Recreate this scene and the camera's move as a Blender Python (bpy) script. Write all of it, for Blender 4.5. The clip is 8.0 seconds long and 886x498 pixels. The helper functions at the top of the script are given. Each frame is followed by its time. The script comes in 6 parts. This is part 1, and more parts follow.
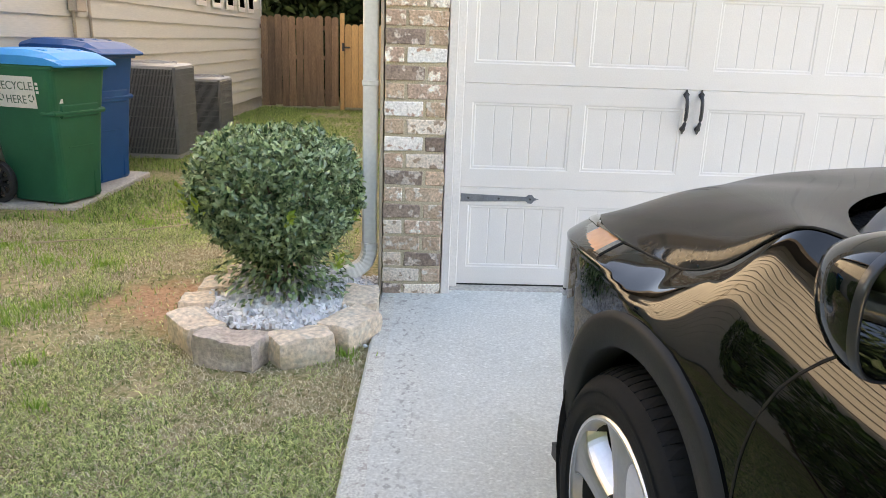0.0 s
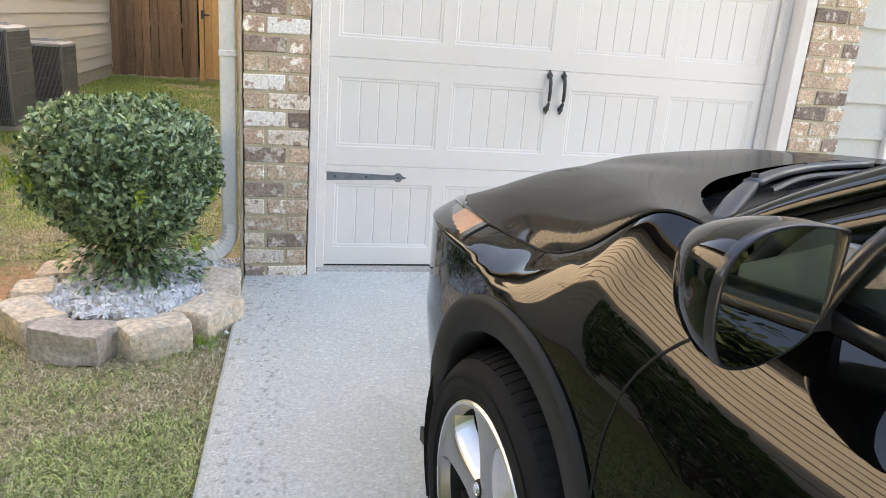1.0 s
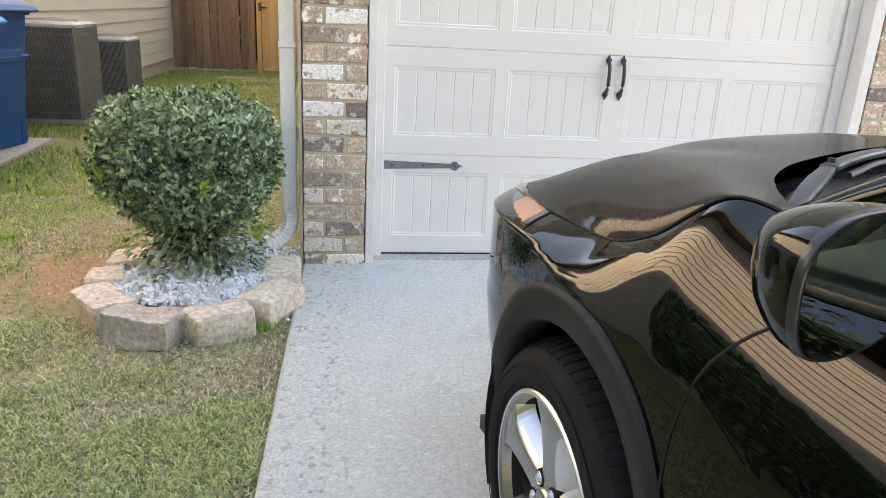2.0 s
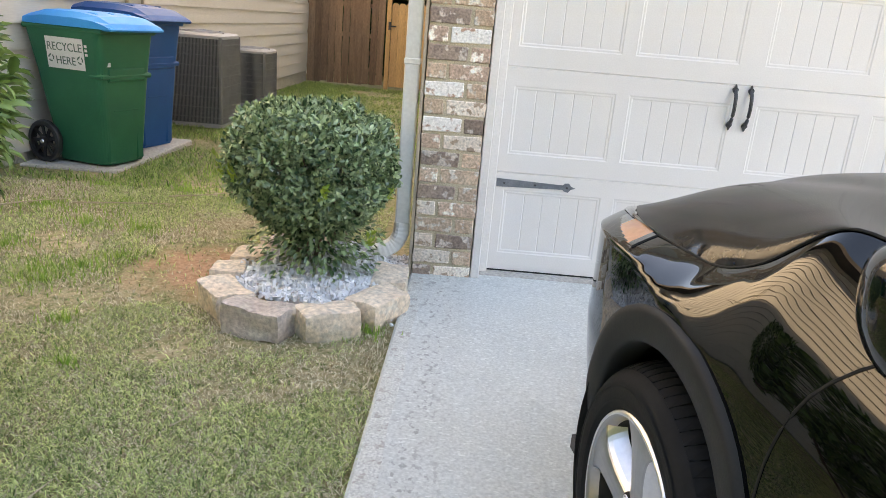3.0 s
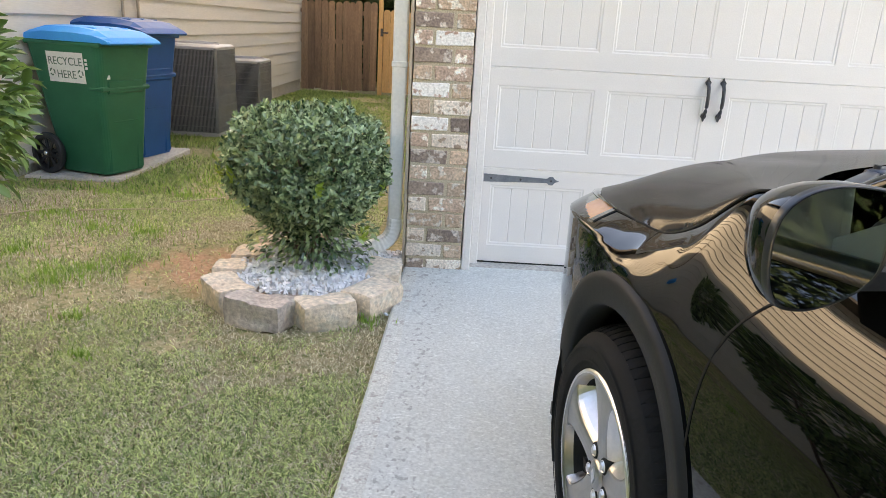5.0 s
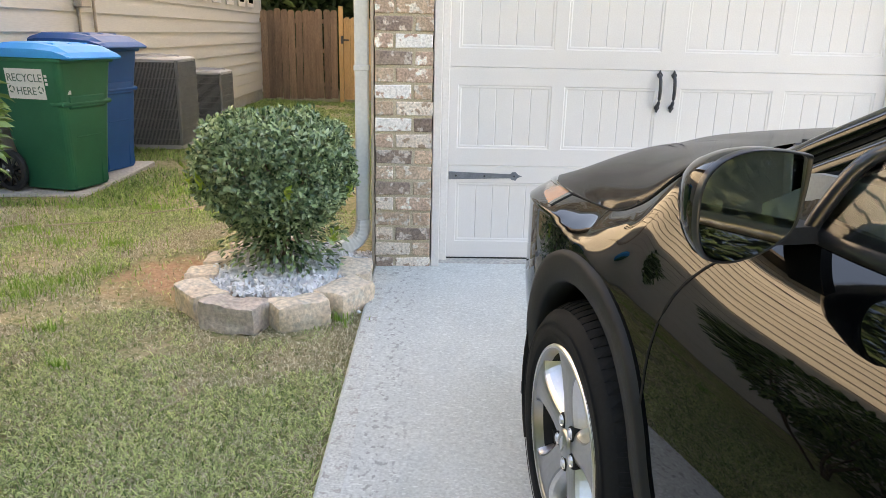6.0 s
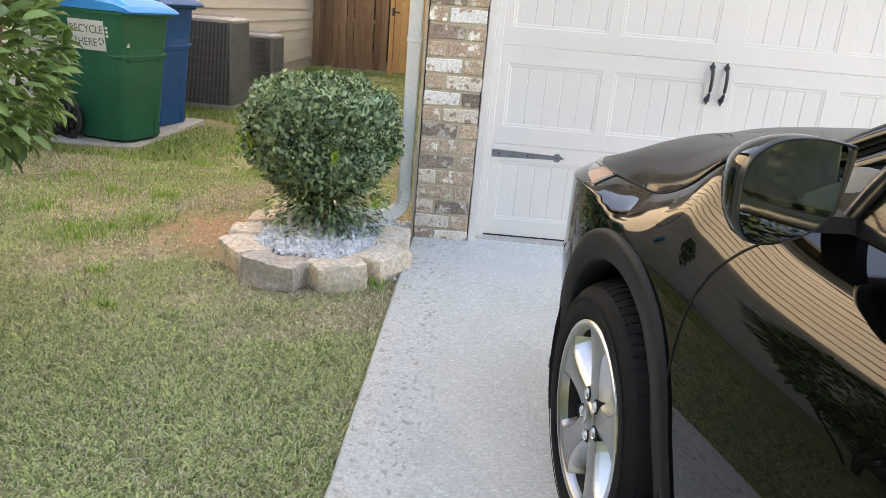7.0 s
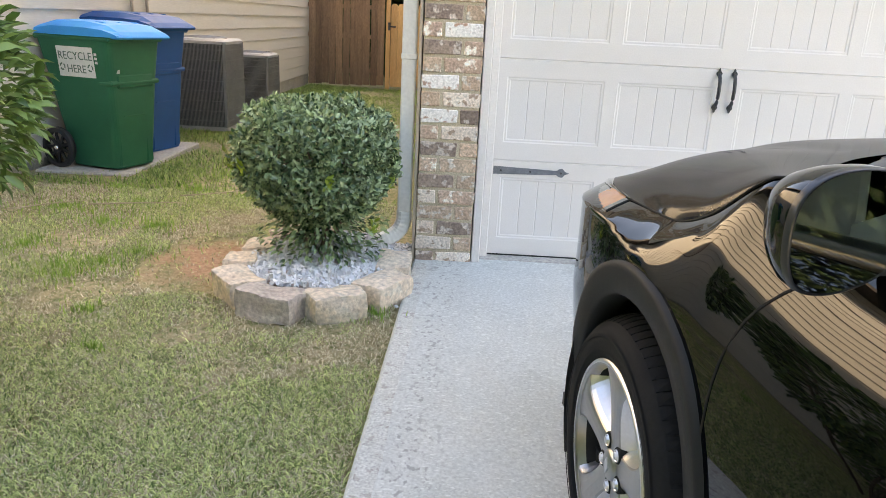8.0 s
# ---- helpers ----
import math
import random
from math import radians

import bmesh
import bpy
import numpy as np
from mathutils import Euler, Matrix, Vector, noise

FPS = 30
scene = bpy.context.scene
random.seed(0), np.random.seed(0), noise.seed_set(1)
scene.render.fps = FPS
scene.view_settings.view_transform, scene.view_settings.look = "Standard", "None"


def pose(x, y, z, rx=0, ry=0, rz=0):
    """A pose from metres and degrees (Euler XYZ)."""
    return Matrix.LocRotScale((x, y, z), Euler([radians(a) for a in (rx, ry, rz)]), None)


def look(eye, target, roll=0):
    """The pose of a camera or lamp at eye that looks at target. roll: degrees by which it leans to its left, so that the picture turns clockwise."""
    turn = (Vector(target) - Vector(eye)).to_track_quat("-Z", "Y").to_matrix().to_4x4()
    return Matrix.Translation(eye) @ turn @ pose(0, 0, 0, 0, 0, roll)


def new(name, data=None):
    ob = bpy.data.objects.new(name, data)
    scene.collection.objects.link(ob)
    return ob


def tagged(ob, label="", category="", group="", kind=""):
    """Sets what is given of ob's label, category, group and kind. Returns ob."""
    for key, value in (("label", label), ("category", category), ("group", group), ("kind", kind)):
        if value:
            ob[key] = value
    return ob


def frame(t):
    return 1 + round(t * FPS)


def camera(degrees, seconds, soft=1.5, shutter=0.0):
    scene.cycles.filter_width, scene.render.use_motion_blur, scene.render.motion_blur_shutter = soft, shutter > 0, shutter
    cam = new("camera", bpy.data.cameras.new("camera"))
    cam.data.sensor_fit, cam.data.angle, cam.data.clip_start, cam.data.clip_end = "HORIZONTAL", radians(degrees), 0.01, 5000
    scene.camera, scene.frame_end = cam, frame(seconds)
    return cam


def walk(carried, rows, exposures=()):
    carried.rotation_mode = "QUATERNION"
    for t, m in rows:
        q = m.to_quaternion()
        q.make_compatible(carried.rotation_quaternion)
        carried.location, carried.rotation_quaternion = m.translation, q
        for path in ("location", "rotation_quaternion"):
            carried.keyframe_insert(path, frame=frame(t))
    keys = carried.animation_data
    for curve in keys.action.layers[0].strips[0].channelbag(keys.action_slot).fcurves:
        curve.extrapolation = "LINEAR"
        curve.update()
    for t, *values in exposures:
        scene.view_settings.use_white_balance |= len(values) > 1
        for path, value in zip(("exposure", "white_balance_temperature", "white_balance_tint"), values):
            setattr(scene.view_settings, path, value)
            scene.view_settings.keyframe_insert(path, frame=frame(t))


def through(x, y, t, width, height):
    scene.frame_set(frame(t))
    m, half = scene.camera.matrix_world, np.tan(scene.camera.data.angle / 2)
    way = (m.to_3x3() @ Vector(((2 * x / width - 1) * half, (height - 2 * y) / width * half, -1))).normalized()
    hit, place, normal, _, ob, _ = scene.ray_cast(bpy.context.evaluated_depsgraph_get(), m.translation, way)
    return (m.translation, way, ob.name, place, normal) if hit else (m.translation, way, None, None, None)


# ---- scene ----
cam = camera(63.0, 8.0, soft=0.5)
PATH = [
    (0, (-0.204, -3.723, 1.275), (-0.127, -1.802, 0.722), 2.1),
    (0.5, (-0.205, -3.673, 1.27), (0.083, -1.772, 0.719), 4.2),
    (1, (-0.178, -3.658, 1.27), (0.25, -1.797, 0.676), 4.5),
    (1.5, (-0.166, -3.657, 1.269), (0.278, -1.81, 0.642), 3.7),
    (2, (-0.196, -3.653, 1.268), (0.088, -1.777, 0.634), 3.1),
    (2.2, (-0.209, -3.66, 1.268), (-0.024, -1.77, 0.641), 2.8),
    (3.3, (-0.184, -3.718, 1.25), (-0.224, -1.806, 0.664), 5.5),
    (3.5, (-0.18, -3.733, 1.24), (-0.217, -1.819, 0.662), 5.9),
    (4, (-0.15, -3.814, 1.263), (-0.169, -1.905, 0.668), 5.7),
    (5.3, (-0.14, -3.897, 1.256), (-0.128, -1.982, 0.681), 2.0),
    (5.5, (-0.139, -3.915, 1.26), (-0.096, -1.996, 0.699), 1.4),
    (6, (-0.133, -3.98, 1.243), (-0.066, -2.064, 0.673), 1.3),
    (6.5, (-0.154, -4.053, 1.23), (-0.161, -2.151, 0.61), 4.1),
    (7, (-0.155, -4.046, 1.232), (-0.176, -2.147, 0.603), 5.0),
    (7.5, (-0.149, -3.965, 1.24), (-0.141, -2.061, 0.629), 3.8),
    (8, (-0.152, -3.883, 1.245), (-0.187, -1.976, 0.644), 2.9),
]
walk(cam, [(t, look(eye, target, roll)) for t, eye, target, roll in PATH], exposures=[(0.0, 3.04, 8800, 16), (8.0, 3.04, 8800, 16)])

# ---- light ----
SUN_EL, SUN_AZ = 40.0, 52.0          # the sun stands behind the house; azimuth from +x towards +y
world = bpy.data.worlds.new("sky")
scene.world = world
world.use_nodes = True
wn = world.node_tree.nodes
sky = wn.new("ShaderNodeTexSky")
sky.sky_type, sky.sun_disc = "NISHITA", False
sky.sun_elevation, sky.sun_rotation = radians(SUN_EL), radians(90 - SUN_AZ)
wn["Background"].inputs[1].default_value = 0.12
world.node_tree.links.new(sky.outputs[0], wn["Background"].inputs[0])
sun = new("sun", bpy.data.lights.new("sun", "SUN"))
sun.data.energy, sun.data.angle, sun.data.color = 5.0, radians(0.5), (1.0, 0.88, 0.70)
d = Vector((math.cos(radians(SUN_EL)) * math.cos(radians(SUN_AZ)), math.cos(radians(SUN_EL)) * math.sin(radians(SUN_AZ)), math.sin(radians(SUN_EL))))
sun.matrix_world = look(d * 30, (0, 0, 0))


# ---- materials ----
def mat(name, a, b=None, rough=0.6, metal=0.0, scale=6.0, fine=60.0, bump=0.0, spread=0.0, vary=None, coat=0.0, c=None, fine_amt=0.25, stretch=(1, 1, 1), ior=1.5, spec=0.5, hard=0.0, edge=(0.56, 0.62), coat_ior=1.5):
    """Two-scale procedural surface: a to b by coarse noise, darkened and lightened by fine grain, with bump.
    spread: random change of value from object to object; vary: third colour taken by some of the objects; c: blotches."""
    m = bpy.data.materials.new(name)
    m.use_nodes = True
    nt = m.node_tree
    n, l = nt.nodes, nt.links
    p = n["Principled BSDF"]
    p.inputs["Roughness"].default_value, p.inputs["Metallic"].default_value = rough, metal
    p.inputs["Coat Weight"].default_value = coat
    p.inputs["Coat Roughness"].default_value = 0.02
    p.inputs["Coat IOR"].default_value = coat_ior
    p.inputs["IOR"].default_value = ior
    p.inputs["Specular IOR Level"].default_value = spec
    tc = n.new("ShaderNodeTexCoord")
    mp = n.new("ShaderNodeMapping")
    mp.inputs["Scale"].default_value = stretch
    l.new(tc.outputs["Object"], mp.inputs[0])
    info = n.new("ShaderNodeObjectInfo")
    off = n.new("ShaderNodeVectorMath")
    off.operation = "MULTIPLY_ADD"
    off.inputs[1].default_value = (1, 1, 1)
    sc = n.new("ShaderNodeMath")
    sc.operation = "MULTIPLY"
    sc.inputs[1].default_value = 40.0 if (spread or vary) else 0.0
    l.new(info.outputs["Random"], sc.inputs[0])
    l.new(mp.outputs[0], off.inputs[0])
    l.new(sc.outputs[0], off.inputs[2])
    def noise_node(s, det=4.0):
        t = n.new("ShaderNodeTexNoise")
        t.inputs["Scale"].default_value, t.inputs["Detail"].default_value = s, det
        l.new(off.outputs[0], t.inputs["Vector"])
        return t
    big, small = noise_node(scale), noise_node(fine, 5.0)
    def ramp(src, lo, hi):
        r = n.new("ShaderNodeMapRange")
        r.inputs["From Min"].default_value, r.inputs["From Max"].default_value = lo, hi
        l.new(src, r.inputs["Value"])
        return r.outputs[0]
    def mix(fac, x, y, blend="MIX"):
        q = n.new("ShaderNodeMix")
        q.data_type, q.blend_type = "RGBA", blend
        if hasattr(fac, "links"):
            l.new(fac, q.inputs[0])
        else:
            q.inputs[0].default_value = fac
        for slot, v in ((6, x), (7, y)):
            if hasattr(v, "links"):
                l.new(v, q.inputs[slot])
            else:
                q.inputs[slot].default_value = (*v, 1)
        return q.outputs[2]
    w = 0.22 - 0.2 * hard
    col = mix(ramp(big.outputs[0], 0.5 - w, 0.5 + w), a, b or a)
    if vary:
        col = mix(ramp(info.outputs["Random"], 0.62, 0.9), col, vary)
    if c:
        blot = noise_node(scale * 1.7, 6.0)
        col = mix(ramp(blot.outputs[0], *edge), col, c)
    grain = n.new("ShaderNodeMapRange")
    grain.inputs["From Min"].default_value, grain.inputs["From Max"].default_value = 0.3, 0.7
    grain.inputs["To Min"].default_value, grain.inputs["To Max"].default_value = 1 - fine_amt, 1 + fine_amt
    l.new(small.outputs[0], grain.inputs["Value"])
    mul = n.new("ShaderNodeVectorMath")
    mul.operation = "SCALE"
    l.new(col, mul.inputs[0])
    fac = grain.outputs[0]
    if spread:
        sp = n.new("ShaderNodeMapRange")
        sp.inputs["To Min"].default_value, sp.inputs["To Max"].default_value = 1 - spread, 1 + spread
        l.new(info.outputs["Random"], sp.inputs["Value"])
        mm = n.new("ShaderNodeMath")
        mm.operation = "MULTIPLY"
        l.new(fac, mm.inputs[0])
        l.new(sp.outputs[0], mm.inputs[1])
        fac = mm.outputs[0]
    l.new(fac, mul.inputs["Scale"])
    l.new(mul.outputs[0], p.inputs["Base Color"])
    rr = n.new("ShaderNodeMapRange")
    rr.inputs["To Min"].default_value, rr.inputs["To Max"].default_value = rough * 0.85, min(1.0, rough * 1.15)
    l.new(small.outputs[0], rr.inputs["Value"])
    l.new(rr.outputs[0], p.inputs["Roughness"])
    if bump:
        bp = n.new("ShaderNodeBump")
        bp.inputs["Strength"].default_value, bp.inputs["Distance"].default_value = 0.6, bump
        l.new(small.outputs[0], bp.inputs["Height"])
        l.new(bp.outputs[0], p.inputs["Normal"])
    return m


def leaf_mat(name, dark, light, rough=0.4, spec=0.5, through=0.25):
    """Leaves or blades: a colour of its own for each one, with some light through it."""
    m = bpy.data.materials.new(name)
    m.use_nodes = True
    n, l = m.node_tree.nodes, m.node_tree.links
    p = n["Principled BSDF"]
    g = n.new("ShaderNodeNewGeometry")
    r = n.new("ShaderNodeValToRGB")
    r.color_ramp.elements[0].color, r.color_ramp.elements[1].color = (*dark, 1), (*light, 1)
    l.new(g.outputs["Random Per Island"], r.inputs[0])
    l.new(r.outputs[0], p.inputs["Base Color"])
    p.inputs["Roughness"].default_value = rough
    p.inputs["Specular IOR Level"].default_value = spec
    tr = n.new("ShaderNodeBsdfTranslucent")
    l.new(r.outputs[0], tr.inputs["Color"])
    ms = n.new("ShaderNodeMixShader")
    ms.inputs[0].default_value = through
    l.new(p.outputs[0], ms.inputs[1])
    l.new(tr.outputs[0], ms.inputs[2])
    l.new(ms.outputs[0], n["Material Output"].inputs[0])
    return m


def glass_mat(name, tint, rough=0.0):
    m = bpy.data.materials.new(name)
    m.use_nodes = True
    n, l = m.node_tree.nodes, m.node_tree.links
    t = n.new("ShaderNodeBsdfTransparent")
    t.inputs[0].default_value = (*tint, 1)
    g = n.new("ShaderNodeBsdfGlossy")
    g.inputs["Roughness"].default_value = rough
    f = n.new("ShaderNodeFresnel")
    f.inputs[0].default_value = 1.5
    ms = n.new("ShaderNodeMixShader")
    l.new(f.outputs[0], ms.inputs[0])
    l.new(t.outputs[0], ms.inputs[1])
    l.new(g.outputs[0], ms.inputs[2])
    l.new(ms.outputs[0], n["Material Output"].inputs[0])
    return m


def concrete_mat(edge, drift):
    """Weathered driveway: clouds, pale flecks of aggregate, and dark pitting along the worn edge."""
    m = mat("concrete", (0.545, 0.56, 0.535), (0.615, 0.63, 0.605), 0.85, scale=1.6, fine=90, bump=0.003, fine_amt=0.16, c=(0.49, 0.515, 0.49), edge=(0.56, 0.80))
    n, l = m.node_tree.nodes, m.node_tree.links
    p = n["Principled BSDF"]
    base = p.inputs["Base Color"].links[0].from_socket
    tc = n.new("ShaderNodeTexCoord")
    def tex(s, det, squash=(1, 1, 1)):
        mp = n.new("ShaderNodeMapping")
        mp.inputs["Scale"].default_value = squash
        l.new(tc.outputs["Object"], mp.inputs[0])
        t = n.new("ShaderNodeTexNoise")
        t.inputs["Scale"].default_value, t.inputs["Detail"].default_value = s, det
        l.new(mp.outputs[0], t.inputs["Vector"])
        return t.outputs[0]
    def span(v, lo, hi, out=1.0):
        r = n.new("ShaderNodeMapRange")
        r.inputs["From Min"].default_value, r.inputs["From Max"].default_value, r.inputs["To Max"].default_value = lo, hi, out
        l.new(v, r.inputs["Value"])
        return r.outputs[0]
    def op(kind, a, b, c=None):
        q = n.new("ShaderNodeMath")
        q.operation = kind
        for i, v in enumerate((a, b, c)):
            if v is None:
                continue
            if hasattr(v, "links"):
                l.new(v, q.inputs[i])
            else:
                q.inputs[i].default_value = v
        return q.outputs[0]
    def mix(f, a, colour):
        q = n.new("ShaderNodeMix")
        q.data_type = "RGBA"
        l.new(f, q.inputs[0])
        l.new(a, q.inputs[6])
        q.inputs[7].default_value = (*colour, 1)
        return q.outputs[2]
    xyz = n.new("ShaderNodeSeparateXYZ")
    l.new(tc.outputs["Object"], xyz.inputs[0])
    off = op("ADD", op("MULTIPLY_ADD", xyz.outputs[1], drift, xyz.outputs[0]), -edge)      # distance from the drive's edge
    off = op("MULTIPLY_ADD", tex(5.0, 3.0), 0.22, off)
    band = op("MULTIPLY", span(off, 0.16, 0.25), span(off, 0.42, 0.30))
    pits = op("MULTIPLY", span(tex(48.0, 6.0, (1, 0.7, 1)), 0.555, 0.64), band)
    flecks = span(tex(75.0, 2.0, (0.6, 1.3, 1)), 0.60, 0.70, 0.75)
    dots = span(tex(130.0, 2.0), 0.66, 0.74, 0.55)
    col = mix(flecks, base, (0.78, 0.80, 0.77))
    col = mix(dots, col, (0.36, 0.37, 0.35))
    col = mix(pits, col, (0.36, 0.365, 0.35))
    l.new(col, p.inputs["Base Color"])
    return m


M_CONC = concrete_mat(-0.375, -0.026)
M_CONC_EDGE = mat("worn_concrete", (0.54, 0.545, 0.51), (0.62, 0.625, 0.59), 0.9, scale=16, fine=120, bump=0.006, fine_amt=0.25, c=(0.44, 0.42, 0.39))
M_DOOR = mat("door_paint", (0.815, 0.765, 0.735), (0.85, 0.80, 0.77), 0.42, scale=1.5, fine=140, bump=0.0006, fine_amt=0.03)
M_TRIM = mat("white_trim", (0.78, 0.735, 0.70), (0.84, 0.795, 0.76), 0.5, scale=3, fine=90, bump=0.0006, fine_amt=0.05)
M_GUTTER = mat("downspout_metal", (0.72, 0.71, 0.67), (0.78, 0.77, 0.74), 0.4, scale=5, fine=60, fine_amt=0.06)
M_TAN = mat("tan_trim", (0.46, 0.38, 0.30), (0.52, 0.44, 0.35), 0.6, scale=5, fine=70, fine_amt=0.1)
M_MORTAR = mat("mortar", (0.50, 0.42, 0.30), (0.62, 0.53, 0.40), 0.95, scale=14, fine=160, bump=0.003, fine_amt=0.25)
M_BRICK = mat("tumbled_brick", (0.54, 0.36, 0.25), (0.76, 0.59, 0.45), 0.92, scale=13, fine=90, bump=0.004, spread=0.22, vary=(0.44, 0.31, 0.24), c=(0.84, 0.77, 0.69), fine_amt=0.35, edge=(0.535, 0.62))
M_BRICK_PALE = mat("lime_washed_brick", (0.78, 0.64, 0.53), (0.87, 0.79, 0.71), 0.92, scale=14, fine=90, bump=0.004, spread=0.15, c=(0.42, 0.30, 0.22), fine_amt=0.3)
M_BRICK_WHITE = mat("white_faced_brick", (0.86, 0.81, 0.77), (0.90, 0.87, 0.84), 0.9, scale=13, fine=90, bump=0.004, spread=0.05, c=(0.52, 0.33, 0.25), edge=(0.57, 0.64), fine_amt=0.22)
M_BRICK_DARK = mat("dark_brick", (0.21, 0.155, 0.135), (0.37, 0.275, 0.22), 0.92, scale=13, fine=90, bump=0.004, spread=0.2, c=(0.62, 0.54, 0.48), fine_amt=0.35)
M_SIDING = mat("tan_siding", (0.56, 0.535, 0.485), (0.60, 0.575, 0.52), 0.6, scale=1.3, fine=50, bump=0.0015, spread=0.02, fine_amt=0.06, stretch=(1, 0.2, 2))
M_SIDING_GREY = mat("grey_siding", (0.55, 0.55, 0.52), (0.60, 0.60, 0.57), 0.6, scale=2, fine=70, fine_amt=0.05, spread=0.02)
M_FOUND = mat("foundation_concrete", (0.42, 0.40, 0.36), (0.50, 0.47, 0.43), 0.9, scale=4, fine=50, bump=0.003)
M_FENCE = mat("weathered_fence_wood", (0.17, 0.11, 0.075), (0.27, 0.18, 0.12), 0.8, scale=3, fine=30, bump=0.002, spread=0.28, stretch=(6, 6, 0.6), fine_amt=0.3)
M_FENCE_ORANGE = mat("orange_fence_wood", (0.50, 0.30, 0.13), (0.60, 0.38, 0.18), 0.75, scale=3, fine=30, bump=0.002, spread=0.1, stretch=(6, 6, 0.6), fine_amt=0.2)
M_IRON = mat("black_iron", (0.045, 0.045, 0.05), (0.07, 0.07, 0.075), 0.45, metal=0.3, scale=30, fine=200, bump=0.0006)
M_HINGE = mat("grey_hinge_paint", (0.16, 0.175, 0.20), (0.24, 0.25, 0.275), 0.5, metal=0.2, scale=20, fine=160, bump=0.0006, fine_amt=0.12)
M_STONE = mat("sandstone_block", (0.72, 0.58, 0.45), (0.85, 0.74, 0.61), 0.9, scale=7, fine=45, bump=0.014, spread=0.12, c=(0.68, 0.60, 0.50), fine_amt=0.28)
M_STONE_GREY = mat("greyish_stone_block", (0.50, 0.42, 0.37), (0.70, 0.60, 0.53), 0.9, scale=8, fine=45, bump=0.014, spread=0.1, c=(0.62, 0.55, 0.47), fine_amt=0.28)
M_BARK = mat("bark", (0.16, 0.11, 0.07), (0.25, 0.18, 0.12), 0.9, scale=12, fine=60, bump=0.004, stretch=(3, 3, 0.6))
M_GREEN = mat("green_bin_plastic", (0.012, 0.125, 0.066), (0.017, 0.15, 0.08), 0.45, spec=0.3, scale=4, fine=150, bump=0.0006, fine_amt=0.1)
M_BLUE = mat("blue_bin_plastic", (0.003, 0.075, 0.26), (0.005, 0.09, 0.30), 0.45, spec=0.3, scale=4, fine=150, bump=0.0006, fine_amt=0.1)
M_LID = mat("sky_blue_lid_plastic", (0.006, 0.29, 0.74), (0.008, 0.34, 0.82), 0.5, spec=0.3, scale=4, fine=150, fine_amt=0.06)
M_BLACK = mat("black_plastic", (0.02, 0.02, 0.022), (0.03, 0.03, 0.032), 0.5, scale=8, fine=200, bump=0.0005, fine_amt=0.15)
M_STICKER = mat("sticker_white", (0.72, 0.72, 0.70), (0.78, 0.78, 0.76), 0.5, scale=8, fine=60, fine_amt=0.05)
M_INK = mat("sticker_ink", (0.10, 0.16, 0.13), (0.13, 0.19, 0.16), 0.6, fine_amt=0.1)
M_AC = mat("grey_louvred_steel", (0.17, 0.178, 0.185), (0.215, 0.222, 0.23), 0.55, metal=0.2, scale=5, fine=80, fine_amt=0.15)
M_AC_TOP = mat("pale_steel", (0.34, 0.345, 0.355), (0.42, 0.425, 0.435), 0.5, metal=0.2, scale=5, fine=80, fine_amt=0.12)
M_PAINT = mat("black_car_paint", (0.0010, 0.0011, 0.0012), (0.0016, 0.0017, 0.0018), 0.5, coat=1.0, scale=4, fine=40, fine_amt=0.1, spec=0.0, coat_ior=1.5)
M_DUSTY = mat("dusty_black_paint", (0.018, 0.016, 0.014), (0.030, 0.027, 0.0235), 0.6, coat=0.55, scale=2.5, fine=60, fine_amt=0.25, spec=0.0, coat_ior=1.5, c=(0.045, 0.040, 0.034), edge=(0.58, 0.72))
M_DUSTY.node_tree.nodes["Principled BSDF"].inputs["Coat Roughness"].default_value = 0.10
M_CLAD = mat("grey_black_cladding", (0.013, 0.015, 0.018), (0.018, 0.0205, 0.024), 0.6, spec=0.25, scale=6, fine=220, bump=0.0004, fine_amt=0.1)
M_TYRE = mat("tyre_rubber", (0.008, 0.009, 0.011), (0.013, 0.0145, 0.017), 0.8, spec=0.2, scale=8, fine=120, bump=0.0008, fine_amt=0.2)
M_RIM = mat("painted_alloy", (0.36, 0.36, 0.365), (0.42, 0.42, 0.425), 0.32, metal=1.0, scale=5, fine=60, fine_amt=0.06)
M_MACH = mat("machined_alloy", (0.72, 0.72, 0.74), (0.78, 0.78, 0.80), 0.34, metal=1.0, scale=5, fine=120, fine_amt=0.04)
# Near-black: the well's liner, and painted shade inside the rim.
M_WELL_SHADE = mat("well_liner_and_rim_shade", (0.012, 0.012, 0.012), (0.02, 0.02, 0.02), 0.9, scale=8, fine=80, bump=0.002)
M_SEAM = mat("seam_rubber", (0.004, 0.004, 0.004), None, 0.8, fine_amt=0.05)
M_AMBER = mat("amber_lens", (0.50, 0.22, 0.10), (0.58, 0.28, 0.14), 0.25, coat=0.6, fine_amt=0.08)
M_CHROME = mat("chrome", (0.8, 0.8, 0.8), None, 0.06, metal=1.0, fine_amt=0.02)
M_MIRROR = mat("mirror_silver", (0.86, 0.88, 0.90), None, 0.0, metal=1.0, fine_amt=0.0)
M_LAMP = mat("smoked_lamp_reflector", (0.02, 0.02, 0.02), (0.04, 0.038, 0.036), 0.15, coat=1.0, fine_amt=0.1)
M_TRIMBLUE = mat("satin_black_trim", (0.018, 0.02, 0.026), (0.025, 0.028, 0.035), 0.3, coat=0.3, fine_amt=0.1)
# Black wiper satin; the sky's blue reflection is put into its base colour.
M_WIPER_SKY = mat("sky_tinted_wiper_satin", (0.025, 0.032, 0.048), (0.032, 0.04, 0.06), 0.38, coat=0.15, fine_amt=0.1)
